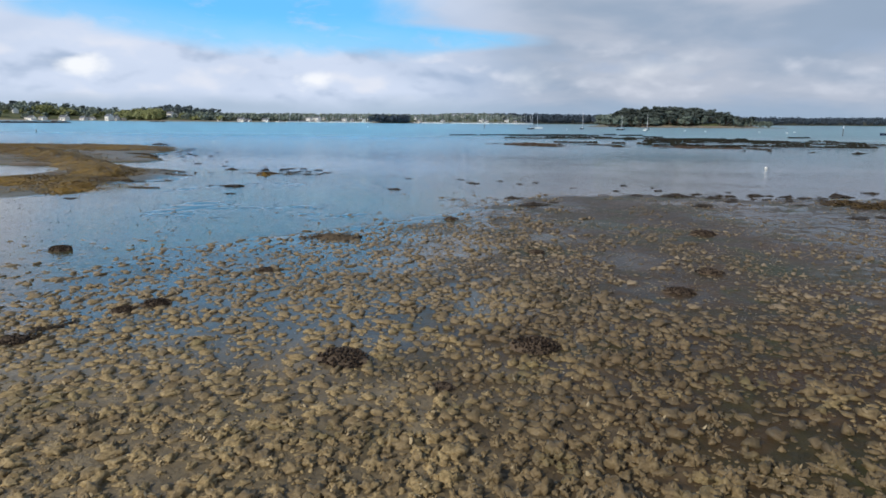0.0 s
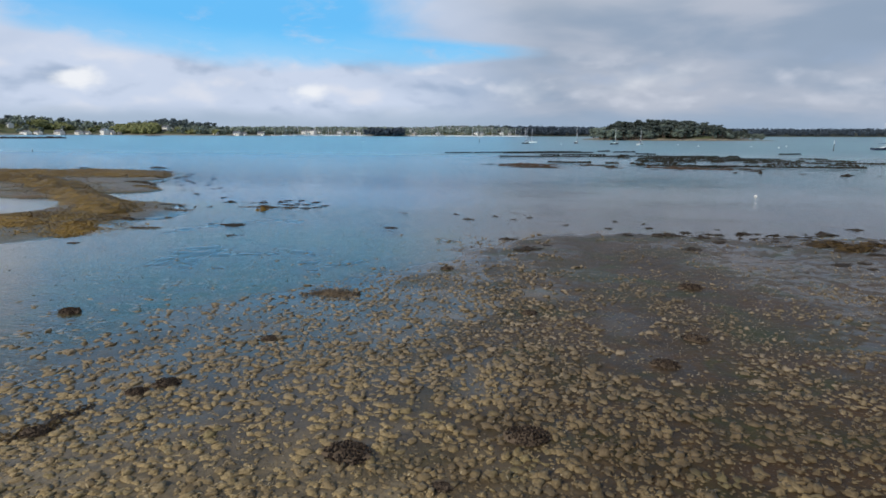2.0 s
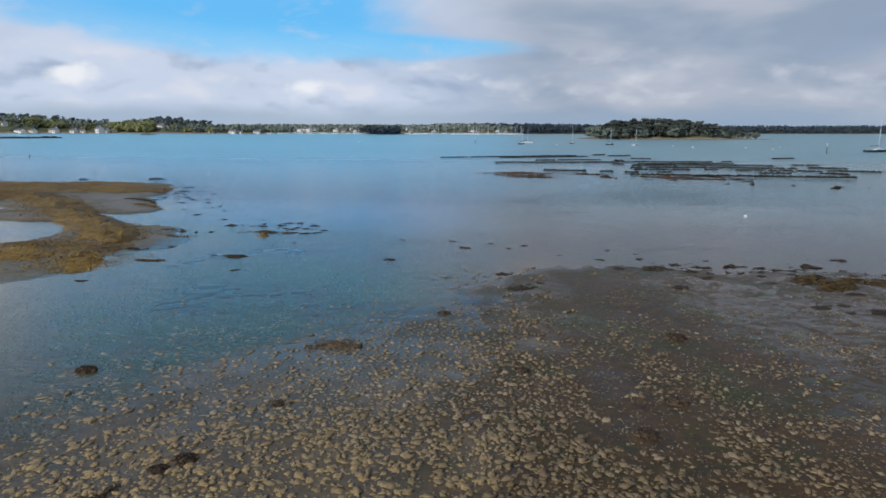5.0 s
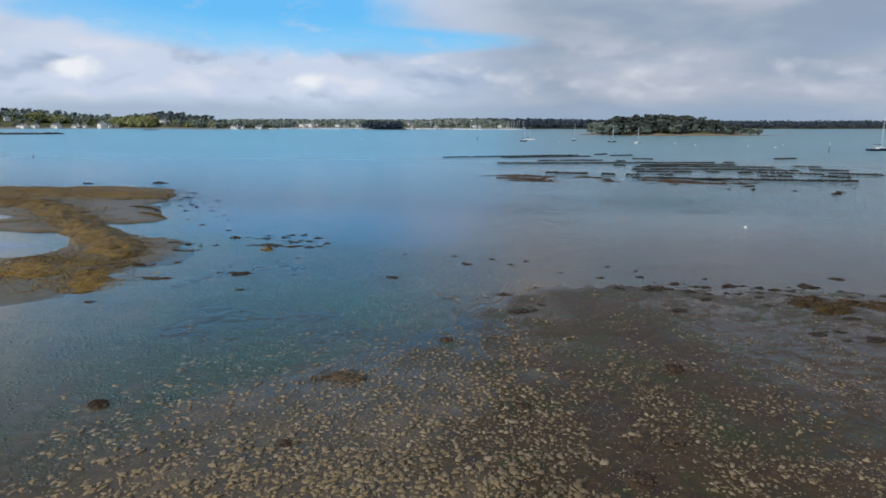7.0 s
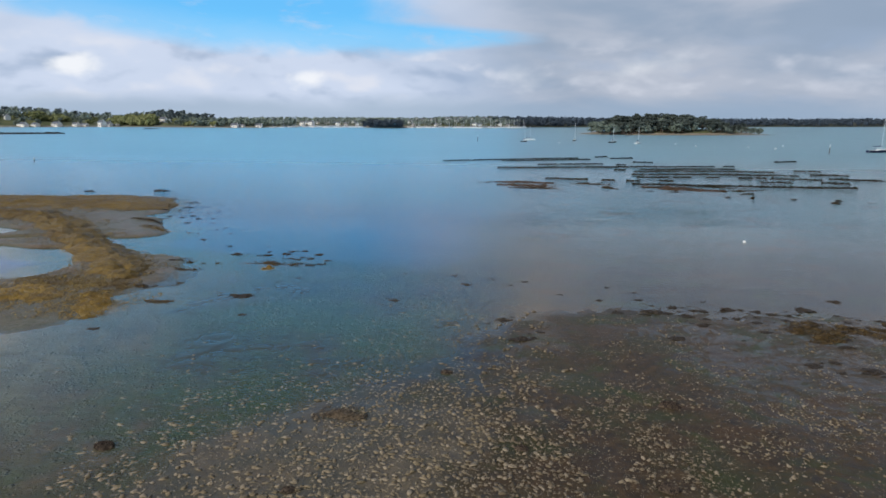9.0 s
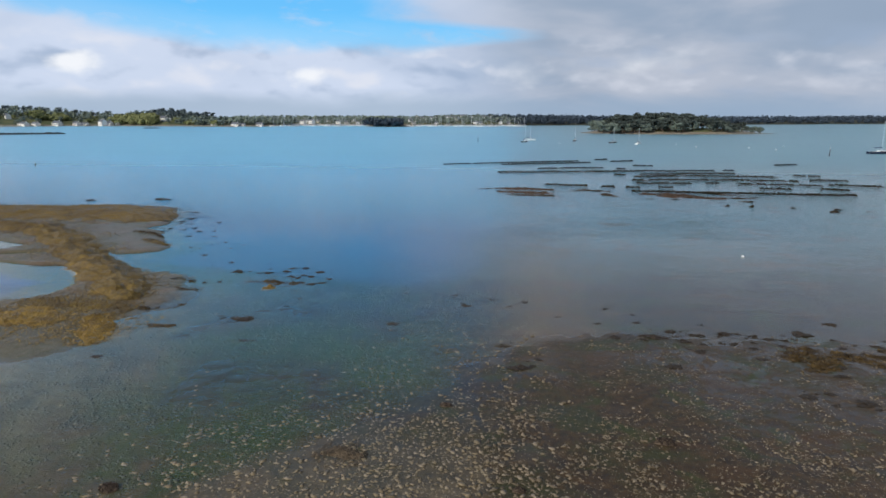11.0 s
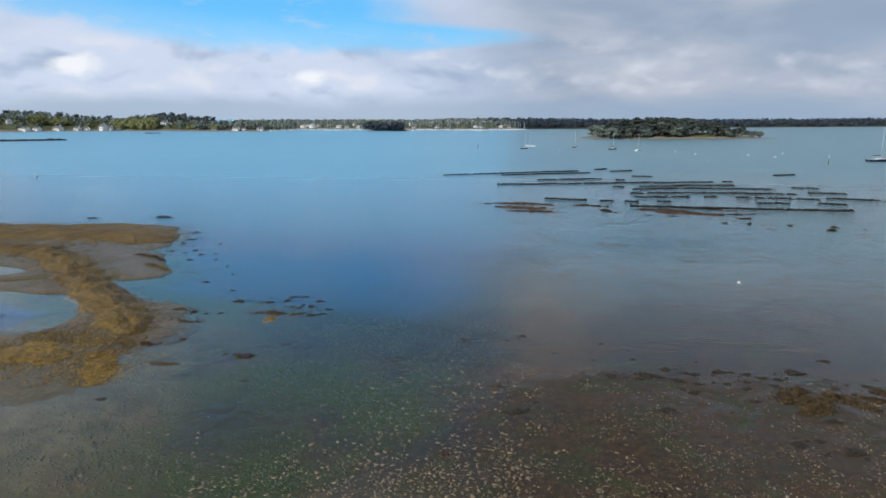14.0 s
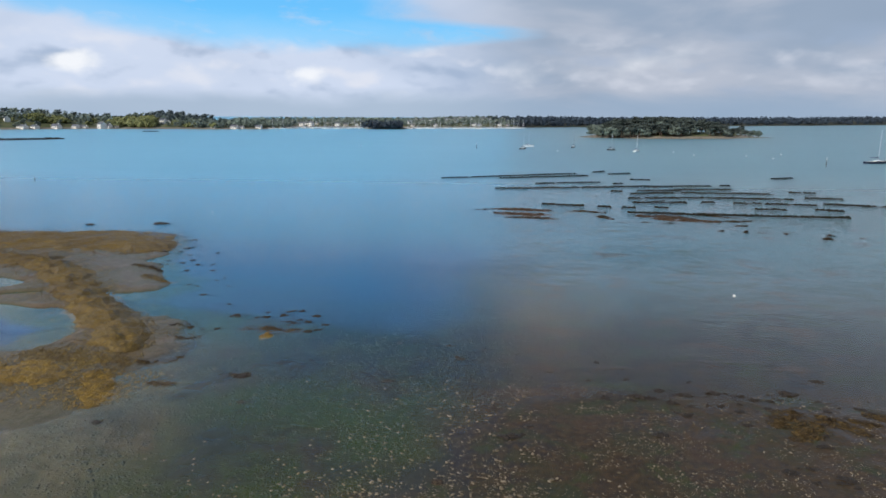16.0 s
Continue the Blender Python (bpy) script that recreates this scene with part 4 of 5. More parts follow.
def house_meshes(w, d, h, rise, wall_mat):
    """Walls with gables, a roof with eaves, windows, door, chimney."""
    bm = box(-w / 2, w / 2, -d / 2, d / 2, -1.5, h)
    for s in (-1, 1):
        a = [bm.verts.new(p) for p in ((s * w / 2, -d / 2, h), (s * w / 2, d / 2, h), (s * w / 2, 0, h + rise))]
        bm.faces.new(a if s > 0 else a[::-1])
    wall = bm_mesh("wall", bm, wall_mat)
    bm = bmesh.new()
    e, th = 0.35, 0.18
    for s in (-1, 1):
        lo, hi = (s * (d / 2 + e), h - e * rise / (d / 2)), (0, h + rise)
        vs = [bm.verts.new((x, p[0], p[1] + o)) for o in (0.02, th) for x in (-w / 2 - e, w / 2 + e) for p in (lo, hi)]
        for q in ((0, 1, 3, 2), (4, 6, 7, 5), (0, 4, 5, 1), (2, 3, 7, 6), (0, 2, 6, 4), (1, 5, 7, 3)):
            bm.faces.new([vs[i] for i in q])
    roof = bm_mesh("roof", bm, SLATE)
    window_me = bm_mesh("window", box(-0.5, 0.5, -0.06, 0.06, -0.65, 0.65), GLASS)
    door_me = bm_mesh("door", box(-0.5, 0.5, -0.06, 0.06, 0, 2.1), COVER)
    chimney_me = bm_mesh("chimney", box(-0.45, 0.45, -0.3, 0.3, 0, 1.6, 0.04), wall_mat)
    return wall, roof, window_me, door_me, chimney_me


HOUSES = [(9, 6, 2.9, 2.0, WHITE_WALL), (10, 6.5, 4.6, 2.3, WHITE_WALL), (7, 5.5, 2.8, 1.8, CREAM_WALL), (15, 6.5, 2.9, 2.0, WHITE_WALL)]
HOUSE_ME = [(h, house_meshes(*h)) for h in HOUSES]


def house(variant, x, y, z, turn, group, size=1.0):
    (w, d, h, rise, wm), (wall, roof, win, door_, chim) = HOUSE_ME[variant]
    root = new("house")
    wall_ob = part("wall", wall, root)
    part("roof", roof, root, "dark slate roof")
    part("chimney", chim, root).location = (w / 2 - 0.6, 0, h + rise - 0.9)
    part("door", door_, root).location = (0, -d / 2 - 0.02, 0)
    for lev in range(2 if h > 4 else 1):
        for fx in (-0.32, 0.32):
            part("window", win, root).location = (fx * w, -d / 2 - 0.02, 1.6 + 2.6 * lev)
    root.matrix_world = pose(x, y, z, 0, 0, turn) @ Matrix.Scale(size, 4)
    col = "cream" if wm is CREAM_WALL else "white"
    return tagged(root, f"{col} rendered house with a dark slate roof", "house", group)


for i, (a, inland, v, size, turn) in enumerate(((-41.2, 190, 1, 1.0, 30), (-40.6, 150, 1, 1.1, -20), (-40.2, 60, 1, 0.9, 40), (-39.3, 12, 3, 1.0, 22), (-38.5, 14, 3, 0.9, 30), (-37.1, 10, 0, 1.2, 15),
                                                (-35.8, 12, 0, 1.0, 20), (-35.3, 14, 3, 0.8, 12), (-37.8, 110, 1, 0.9, 10), (-34.0, 9, 1, 1.15, 35), (-33.6, 12, 0, 1.1, 10), (-33.0, 14, 2, 0.9, 30),
                                                (-36.4, 120, 1, 0.9, 50), (-29.5, 62, 1, 0.95, 15), (-29.1, 66, 0, 0.9, 60), (-23.9, 10, 0, 1.0, 10), (-23.4, 14, 3, 0.7, 20), (-21.9, 12, 0, 0.9, 0), (-25.6, 16, 0, 0.8, 20))):
    inland = max(4, inland - 7)
    x, y, z = on_shore(LEFT, a, inland)
    house(v, x, y, z - 0.3, -turn, "houses on the west shore", size * 1.05)
for i in range(18):
    a = -20.6 + i * 0.56 + rng.uniform(-.2, .2)
    x, y, z = on_shore(MARINA, a, rng.choice((10, 40, 70, 110)))
    house((1, 0, 1, 2)[i % 4], x, y, z + 1.5, rng.uniform(-70, 20), "houses by the marina", rng.uniform(0.7, 0.95))
for i in range(30):
    a = -8.7 + i * 0.31 + rng.uniform(-.12, .12)
    inland = rng.choice((22, 60, 95, 130))
    x, y, z = on_shore(VILLAGE, a, inland)
    house((0, 2, 1, 1)[i % 4], x, y, z + (0.0 if inland < 30 else 2.0), rng.uniform(-70, 20), "village houses", rng.uniform(0.65, 0.9))

# ---- boats ----


def boat_meshes(hull_mat, length, mast_h):
    """A small moored sailing yacht; the bow points to +x, the waterline is 0."""
    stations, ring = 14, 9
    v, f = [], []
    for i in range(stations):
        s = i / (stations - 1)
        x = (s - 0.48) * length
        beam = length * 0.155 * (math.sin(math.pi * (0.22 + 0.78 * (1 - s))) ** 0.6 if s > 0.02 else 0.8) * (1 - s ** 6)
        sheer = length * (0.085 + 0.045 * s * s)
        for j in range(ring):
            a = math.pi * j / (ring - 1)
            yy = -math.cos(a) * beam
            zz = sheer - (sheer + length * 0.05 * (1 - s ** 4)) * math.sin(a) ** 0.7
            v.append((x + (0.05 * length * s if zz > 0 else 0), yy, zz))
    for i in range(stations - 1):
        for j in range(ring - 1):
            a = i * ring + j
            f.append((a, a + 1, a + ring + 1, a + ring))
    f.append(tuple(range(ring)))
    hull = mesh_of("hull", v, f, hull_mat, flat=False)
    v2, f2 = [], []
    for i in range(stations):
        v2 += [v[i * ring], v[i * ring + ring - 1]]
    v2 = [(a, b * 0.97, c - 0.03) for a, b, c in v2]
    for i in range(stations - 1):
        f2.append((2 * i, 2 * i + 1, 2 * i + 3, 2 * i + 2))
    deck = mesh_of("deck", v2, f2, DECK)
    L = length
    cabin = bm_mesh("cabin", box(-0.10 * L, 0.22 * L, -0.085 * L, 0.085 * L, 0.05 * L, 0.135 * L, 0.025 * L), GEL_WHITE)
    panes = [bm_mesh("cabin_window", box(-0.05 * L, 0.15 * L, q * 0.086 * L - 0.02, q * 0.086 * L + 0.02, 0.09 * L, 0.112 * L), GLASS) for q in (-1, 1)]
    mx = 0.08 * L
    mast = bm_mesh("mast", tube((mx, 0, 0.08 * L), (mx - 0.012 * mast_h, 0, mast_h), 0.11, 0.08, 8), ALU)
    boom = bm_mesh("boom", tube((mx, 0, 0.22 * L), (-0.33 * L, 0, 0.21 * L), 0.06, 0.05, 6), ALU)
    bm = tube((mx - 0.1, 0, 0.25 * L), (-0.31 * L, 0, 0.235 * L), 0.2, 0.11, 8)
    sail = bm_mesh("furled_sail", bm, COVER, True)
    stays = [bm_mesh("stay", tube(a, (mx - 0.012 * mast_h, 0, mast_h * q), 0.008, None, 4), WIRE)
             for a, q in (((0.54 * L, 0, 0.13 * L), 0.97), ((-0.47 * L, 0, 0.09 * L), 0.99), ((mx, 0.14 * L, 0.09 * L), 0.75), ((mx, -0.14 * L, 0.09 * L), 0.75))]
    spreader = bm_mesh("spreader", tube((mx, -0.07 * L, mast_h * .5), (mx, 0.07 * L, mast_h * .5), 0.035, None, 5), ALU)
    rail = bm_mesh("pulpit", add_tube(tube((0.5 * L, 0, 0.13 * L), (0.5 * L, 0, 0.20 * L), 0.03, None, 5), (0.5 * L, 0, 0.2 * L), (0.36 * L, 0.07 * L, 0.19 * L), 0.03, None, 5), WIRE)
    return [("hull", hull), ("deck", deck), ("cabin", cabin), ("mast", mast), ("boom", boom), ("furled_sail", sail), ("spreader", spreader), ("pulpit", rail)] + [("cabin_window", w_) for w_ in panes] + [("stay", s) for s in stays]


def sailboat(meshes, x, y, turn, label, group="boats at their moorings"):
    root = new("sailboat")
    made = {}
    for nm, me in meshes:
        holder = {"stay": "mast", "spreader": "mast", "furled_sail": "boom", "cabin_window": "cabin", "pulpit": "deck"}.get(nm)
        made[nm] = part(nm, me, made[holder] if holder else root, {"furled_sail": "dark blue sail cover", "mast": "pale aluminium mast"}.get(nm, ""))
    root.matrix_world = pose(x, y, 0, rng.uniform(-1, 1), 0, turn)
    return tagged(root, label, "boat", group)


W8, K8, N8 = boat_meshes(GEL_WHITE, 7.2, 9.2), boat_meshes(GEL_BLACK, 7.2, 9.4), boat_meshes(GEL_NAVY, 7.8, 11.2)
N11, W11 = boat_meshes(GEL_NAVY, 11.0, 14.5), boat_meshes(GEL_WHITE, 11.0, 13.5)
sailboat(K8, 11.4, 387, 60, "dark-hulled sailing yacht at a mooring")
sailboat(W8, 15.6, 419, -20, "white sailing yacht at a mooring, sails down")
sailboat(N8, 44.3, 411, 75, "navy sailing yacht at a mooring, tall mast")
sailboat(K8, 64.2, 386, 48, "black sailing yacht at a mooring")
sailboat(W8, 76.2, 372, 58, "white sailing yacht with its bow turned away")
sailboat(N11, 163.9, 293.0, 12.8, "large navy sailing yacht with a tall mast")
for i in range(60):
    a = -20.8 + i * 0.132 + rng.uniform(-.15, .15)
    d = rng.uniform(915, 1005)
    sailboat((W11, W11, W8, W11)[i % 4], d * math.sin(radians(a)), d * math.cos(radians(a)), rng.uniform(0, 360), "white sailing yacht in a far marina", "boats in the marina")
for i in range(72):
    a = -8.9 + i * 0.150 + rng.uniform(-.12, .12)
    d = rng.uniform(925, 968) + max(0, a + 3) * 10
    sailboat((W11, W11, W8, W11)[i % 4], d * math.sin(radians(a)), d * math.cos(radians(a)), rng.uniform(0, 360), "white sailing yacht off the village quay", "boats off the village")

# ---- buoys and poles ----


def buoy_mesh(r):
    bm = bmesh.new()
    bmesh.ops.create_uvsphere(bm, u_segments=16, v_segments=10, radius=r)
    for v in bm.verts:
        v.co.z = v.co.z * 0.9 + r * 0.45
    return bm_mesh("float", bm, BUOY, True)


FLOAT, EYELET = buoy_mesh(0.30), bm_mesh("eyelet", tube((0, 0, 0.36), (0, 0, 0.50), 0.05, 0.03, 8), WIRE)


def buoy(x, y, s):
    root = new("mooring_buoy")
    part("float", FLOAT, root)
    part("eyelet", EYELET, root)
    root.matrix_world = pose(x, y, 0) @ Matrix.Scale(s, 4)
    return tagged(root, "round white mooring buoy floating on the water", "buoy", "mooring buoys")


for x, y, s in ((31, 369, 1.5), (96, 367, 1.5), (99, 339, 1.5), (124, 335, 1.4), (130, 317, 1.5), (-61, 124, 0.45), (27.5, 71.3, 0.55), (148, 352, 1.5), (-95, 410, 1.5)):
    buoy(x, y, s)


def channel_pole(x, y, h, label):
    root = new("channel_pole")
    part("pole", bm_mesh("pole", tube((0, 0, -1.5), (0.05, 0, h * 0.7), 0.16, 0.12, 8), POLE), root)
    part("topmark", bm_mesh("topmark", tube((0.05, 0, h * 0.7), (0.06, 0, h), 0.2, 0.12, 8), TIP), root, "pale top mark")
    root.matrix_world = pose(x, y, 0)
    return tagged(root, label, "pole", "channel poles")


channel_pole(-17, 384, 4.2, "wooden channel pole with a pale top")
channel_pole(131, 268, 4.2, "wooden channel pole with a pale top")
channel_pole(-145, 179, 1.3, "short wooden stake standing in the water")

# ---- oyster racks ----


def bag_mesh(seed):
    r_ = random.Random(seed)
    v, f, nx, ny = [], [], 5, 5
    for s in (0, 1):
        for i in range(nx):
            for j in range(ny):
                rim = i in (0, nx - 1) or j in (0, ny - 1)
                z = 0.02 if s == 0 else (0.06 if rim else 0.14 + r_.uniform(-.03, .10))
                v.append((-0.5 + i / (nx - 1) + r_.uniform(-.04, .04), -0.27 + 0.54 * j / (ny - 1) + r_.uniform(-.03, .03), z))
    for s in (0, 1):
        for i in range(nx - 1):
            for j in range(ny - 1):
                a = s * nx * ny + i * ny + j
                q = (a, a + ny, a + ny + 1, a + 1)
                f.append(q if s else q[::-1])
    o = nx * ny
    loop = [j for j in range(ny)] + [i * ny + ny - 1 for i in range(1, nx)] + [(nx - 1) * ny + j for j in range(ny - 2, -1, -1)] + [i * ny for i in range(nx - 2, 0, -1)]
    for p, q in zip(loop, loop[1:] + loop[:1]):
        f.append((p, q, q + o, p + o))
    return mesh_of("bag", v, f, BAG, flat=False)


BAGS = [bag_mesh(s) for s in range(4)]
bm = bmesh.new()
for y_ in (-0.3, 0.3):
    add_tube(bm, (-1.55, y_, 0), (1.55, y_, 0), 0.02, None, 5)
for x_ in (-1.5, 0, 1.5):
    add_tube(bm, (x_, -0.32, -0.01), (x_, 0.32, -0.01), 0.02, None, 5)
RACK_FRAME = bm_mesh("frame", bm, STEEL)
RACK_LEG = bm_mesh("leg", tube((0, 0, 0), (0, 0, -0.95), 0.02, None, 5), STEEL)


def oyster_rack(x, y, turn, z):
    root = new("oyster_rack")
    part("frame", RACK_FRAME, root)
    for lx in (-1.4, 1.4):
        for ly in (-0.28, 0.28):
            part("leg", RACK_LEG, root).location = (lx, ly, 0)
    for i in range(3):
        if rng.random() < 0.97:
            b = part("bag", BAGS[rng.randrange(4)], root)
            b.matrix_local = pose(-1.05 + i * 1.03, rng.uniform(-.05, .05), 0.01, rng.uniform(-4, 4), rng.uniform(-4, 4), rng.uniform(-5, 5)) @ Matrix.Diagonal((1.08, 1.7, rng.uniform(1.1, 1.4), 1))
    root.matrix_world = pose(x, y, z, 0, 0, turn) @ Matrix.Diagonal((1.0, 1.45, 1.35, 1))
    return tagged(root, "steel oyster rack carrying weed-grown mesh bags", "oyster rack", "oyster racks in rows")


RACK_ROWS = ((-20, 202, 3, 213), (3, 213, 26, 224), (-1, 204.5, 29, 216.6), (33, 231, 37, 234), (37, 223, 45, 227), (10, 189, 30, 195.5), (-2, 175, 17, 179), (17, 178.5, 44, 186),
             (43.5, 185, 67, 190), (33, 191, 37, 193), (41, 205, 47, 204), (37, 174, 49, 177), (48, 177.4, 64, 180), (34, 167, 49, 171), (49, 170.6, 72, 171), (31.6, 158, 51, 160.7))
RACK_ROWS_B = ((51.5, 161, 72, 160), (31, 149.7, 51, 152.6), (55, 152, 73, 150), (77, 175, 84, 173.6), (76.5, 163.5, 85, 162.5), (75.5, 152.5, 91, 148), (9.4, 145, 19, 142.6),
               (22, 142, 30, 141), (34, 142.4, 38, 141.4), (56, 142.3, 63, 141.6), (69.4, 142.5, 74.4, 141.3), (27, 133.8, 48, 132.5), (48, 132.5, 71, 131.4), (29, 173, 33.5, 172), (88, 213, 96, 217))
for x0, y0, x1, y1 in RACK_ROWS + RACK_ROWS_B:
    ln = math.hypot(x1 - x0, y1 - y0)
    turn = math.degrees(math.atan2(y1 - y0, x1 - x0))
    n_ = max(1, round(ln / 3.12))
    gaps = 0.0 if ln > 25 else 0.03
    for i in range(n_):
        if rng.random() < gaps:
            continue
        q = (i + 0.5) / n_
        oyster_rack(x0 + (x1 - x0) * q, y0 + (y1 - y0) * q + rng.uniform(-.08, .08), turn + rng.uniform(-1, 1), rng.uniform(0.13, 0.18))

# weed-grown stones in front of the racks
RACK_WEED = ((((-5.9, 135.6), (-3.8, 136.2), (-1.8, 137.2)), 0.5), (((-2.1, 137.6), (3.6, 136.8), (11.2, 135.7)), 1.2), (((-1.7, 131.6), (3.5, 130.5), (10.8, 129.6)), 1.5),
             (((0.7, 126.0), (7.2, 125.8), (12.0, 124.5)), 0.9), (((14.2, 136.0), (18.2, 135.5), (22.6, 134.2)), 0.7), (((19.7, 129.6), (21.5, 127.2), (22.7, 125.0)), 0.8),
             (((27.6, 130.9), (32.8, 129.9), (39.4, 128.3)), 1.4), (((30.6, 127.3), (35.8, 126.6), (43.5, 124.6)), 1.3), (((43.8, 125.6), (46.3, 125.5), (49.8, 126.7)), 0.6))
RACK_WEED_B = ((((27.5, 122.4), (28.5, 122.5), (29.0, 122.5)), 0.4), (((30.9, 121.7), (32.5, 122.2), (34.5, 122.0)), 0.4), (((39.5, 113.9), (40.0, 114.8), (40.5, 114.8)), 0.5),
               (((44.0, 120.3), (45.5, 120.4), (47.1, 120.5)), 0.5), (((43.8, 114.3), (44.1, 114.0), (44.6, 114.1)), 0.4), (((45.9, 113.6), (47.3, 113.5), (48.5, 113.0)), 0.45),
               (((45.1, 109.2), (46.1, 109.3), (47.3, 109.1)), 0.35), (((50.2, 112.9), (50.7, 113.0), (51.2, 113.0)), 0.4), (((54.9, 108.3), (56.2, 109.4), (56.7, 108.7)), 0.7),
               (((61.7, 110.3), (62.2, 110.3), (62.7, 110.1)), 0.4), (((39.0, 134.7), (43.1, 133.5), (46.9, 130.2)), 0.8))
for i, (line, wide_r) in enumerate(RACK_WEED + RACK_WEED_B):
    bank("weed_strip", line, wide_r * 1.5, 0.34, int(420 * wide_r), "broken strip of red-brown seaweed and stones beside the oyster racks", RUSTY if wide_r > 1 else BROWN, seed=41.0 + i, base=-0.13, across=20, loose=2.8, rugged=0.34)

# far low walls of stone
bank("stone_jetty", ((-500, 365), (-430, 418), (-389, 452), (-357, 480)), 3.0, 1.5, 0, "long low jetty of dark weedy stones", ROCK, seed=51.0, base=0.1)
bank("stone_jetty", ((-417, 690), (-409, 693), (-400, 697)), 2.5, 0.9, 0, "small heap of dark weedy stones", ROCK, seed=52.0, base=0.1)

# ---- the weedy shoal ----
bank("seaweed_bank", ((-125, 84), (-94, 89.5), (-76, 92.0), (-63, 92.8), (-55, 89.5), (-50.5, 86.0)), 9.4, 0.40, 9500, "broad bank of olive-brown seaweed on a shoal", seed=61.0, across=40, rugged=0.25)
bank("seaweed_bank", ((-95, 80.5), (-76, 79.5), (-64, 78.2), (-54.5, 70.5), (-46.6, 62.6), (-40.3, 56.5), (-35.4, 51.2), (-31.4, 47.2)), 3.1, 0.66, 7500, "long ridge heaped with ochre-brown seaweed", seed=62.0, across=26, loose=1.8)
bank("seaweed_bank", ((-72, 39), (-52, 40), (-43, 40.4), (-37.5, 42), (-33.6, 41.2)), 3.9, 0.17, 6000, "flat bed of yellow-brown seaweed on mud", YELLOW, seed=63.0, across=30, loose=2.4)
bank("seaweed_bank", ((-32.2, 43.2), (-30.0, 40.2), (-28.4, 37.2)), 2.0, 0.16, 1300, "small bed of yellow seaweed on mud", YELLOW, seed=64.0, across=20, loose=2.6)
bank("seaweed_bank", ((-41, 46.6), (-37, 45.6), (-30, 45.0)), 1.8, 0.10, 1500, "thin brown seaweed spread over mud", seed=70.0, across=20, loose=2.8)
bank("seaweed_bank", ((-36.5, 55.6), (-33, 55.2), (-29.5, 54.3)), 0.7, 0.12, 420, "scattered brown seaweed on awash mud", UMBER, seed=73.0, base=-0.03, loose=3.2)
bank("seaweed_bank", ((-26.8, 41.7), (-25.6, 41.5), (-24.6, 41.7)), 0.42, 0.13, 160, "thin strip of brown seaweed on mud", MUDDY, seed=66.0, base=-0.03, loose=2.4)
bank("seaweed_bank", ((-21.0, 43.9), (-20.1, 43.7), (-19.4, 43.9)), 0.42, 0.14, 150, "thin strip of brown seaweed on mud", MUDDY, seed=74.0, base=-0.03, loose=2.2)
bank("seaweed_bank", ((-50, 77.5), (-47, 76.5), (-44.5, 75.0)), 0.6, 0.12, 300, "strip of brown seaweed along the mud's edge", UMBER, seed=71.0, loose=3.0)
bank("seaweed_bank", ((-45.5, 72.5), (-42, 70.5), (-39.5, 69.6)), 0.8, 0.14, 380, "strip of brown seaweed along the mud's edge", seed=75.0, loose=2.4)
bank("seaweed_bank", ((-22.0, 52.7), (-21.5, 53.0), (-21.0, 52.8)), 0.9, 0.75, 900, "tuft of yellow seaweed at the water's edge", YELLOW, seed=65.0, base=-0.10, across=18, loose=2.0, rugged=0.3)
bank("seaweed_bank", ((-25.0, 54.4), (-22.0, 54.8), (-18.5, 54.2)), 0.8, 0.10, 420, "scattered brown seaweed in the shallows", UMBER, seed=76.0, base=-0.06, loose=2.6, rugged=0.16)
bank("seaweed_bank", ((-33.6, 50.0), (-30.6, 50.8), (-27.2, 51.8)), 1.0, 0.12, 700, "scattered brown seaweed on awash mud", MUDDY, seed=77.0, base=-0.05, loose=2.4, rugged=0.16)
bank("seaweed_bank", ((-30.6, 45.2), (-28.6, 45.8), (-26.6, 46.9)), 0.9, 0.12, 600, "scattered brown seaweed on awash mud", UMBER, seed=78.0, base=-0.05, loose=2.4, rugged=0.16)
for i, (line, wide_r) in enumerate(((((19.1, 39.2), (20.4, 40.5), (21.5, 41.9)), 0.8), (((20.0, 38.1), (21.8, 39.5), (23.3, 40.7)), 0.75), (((22.7, 41.3), (24.0, 39.7), (24.8, 38.5)), 0.55),
                                    (((26.0, 41.8), (27.4, 41.0), (29.2, 40.7)), 0.6), (((19.4, 37.6), (20.6, 37.7), (21.6, 37.9)), 0.35), (((24.6, 40.8), (25.6, 40.2), (26.4, 40.1)), 0.4))):
    bank("seaweed_bed", line, wide_r * 0.95, 0.02, int(600 * wide_r), "broken bed of dark brown seaweed at the water's edge", UMBER, seed=81.0 + i, across=16, loose=2.4)
bank("seaweed_bank", ((-8.5, 24.7), (-7.4, 25.15), (-6.0, 24.6)), 1.2, 0.22, 60, "low mound of brown silt and seaweed on the flat", MUDDY, seed=68.0, across=18, loose=2.2)
bank("seaweed_bank", ((-11.0, 11.2), (-10.5, 12.2), (-10.2, 13.4)), 0.45, 0.15, 60, "narrow brown mound of seaweed and stones", UMBER, seed=69.0, across=14, loose=2.0)

# ---- stones on the flat ----


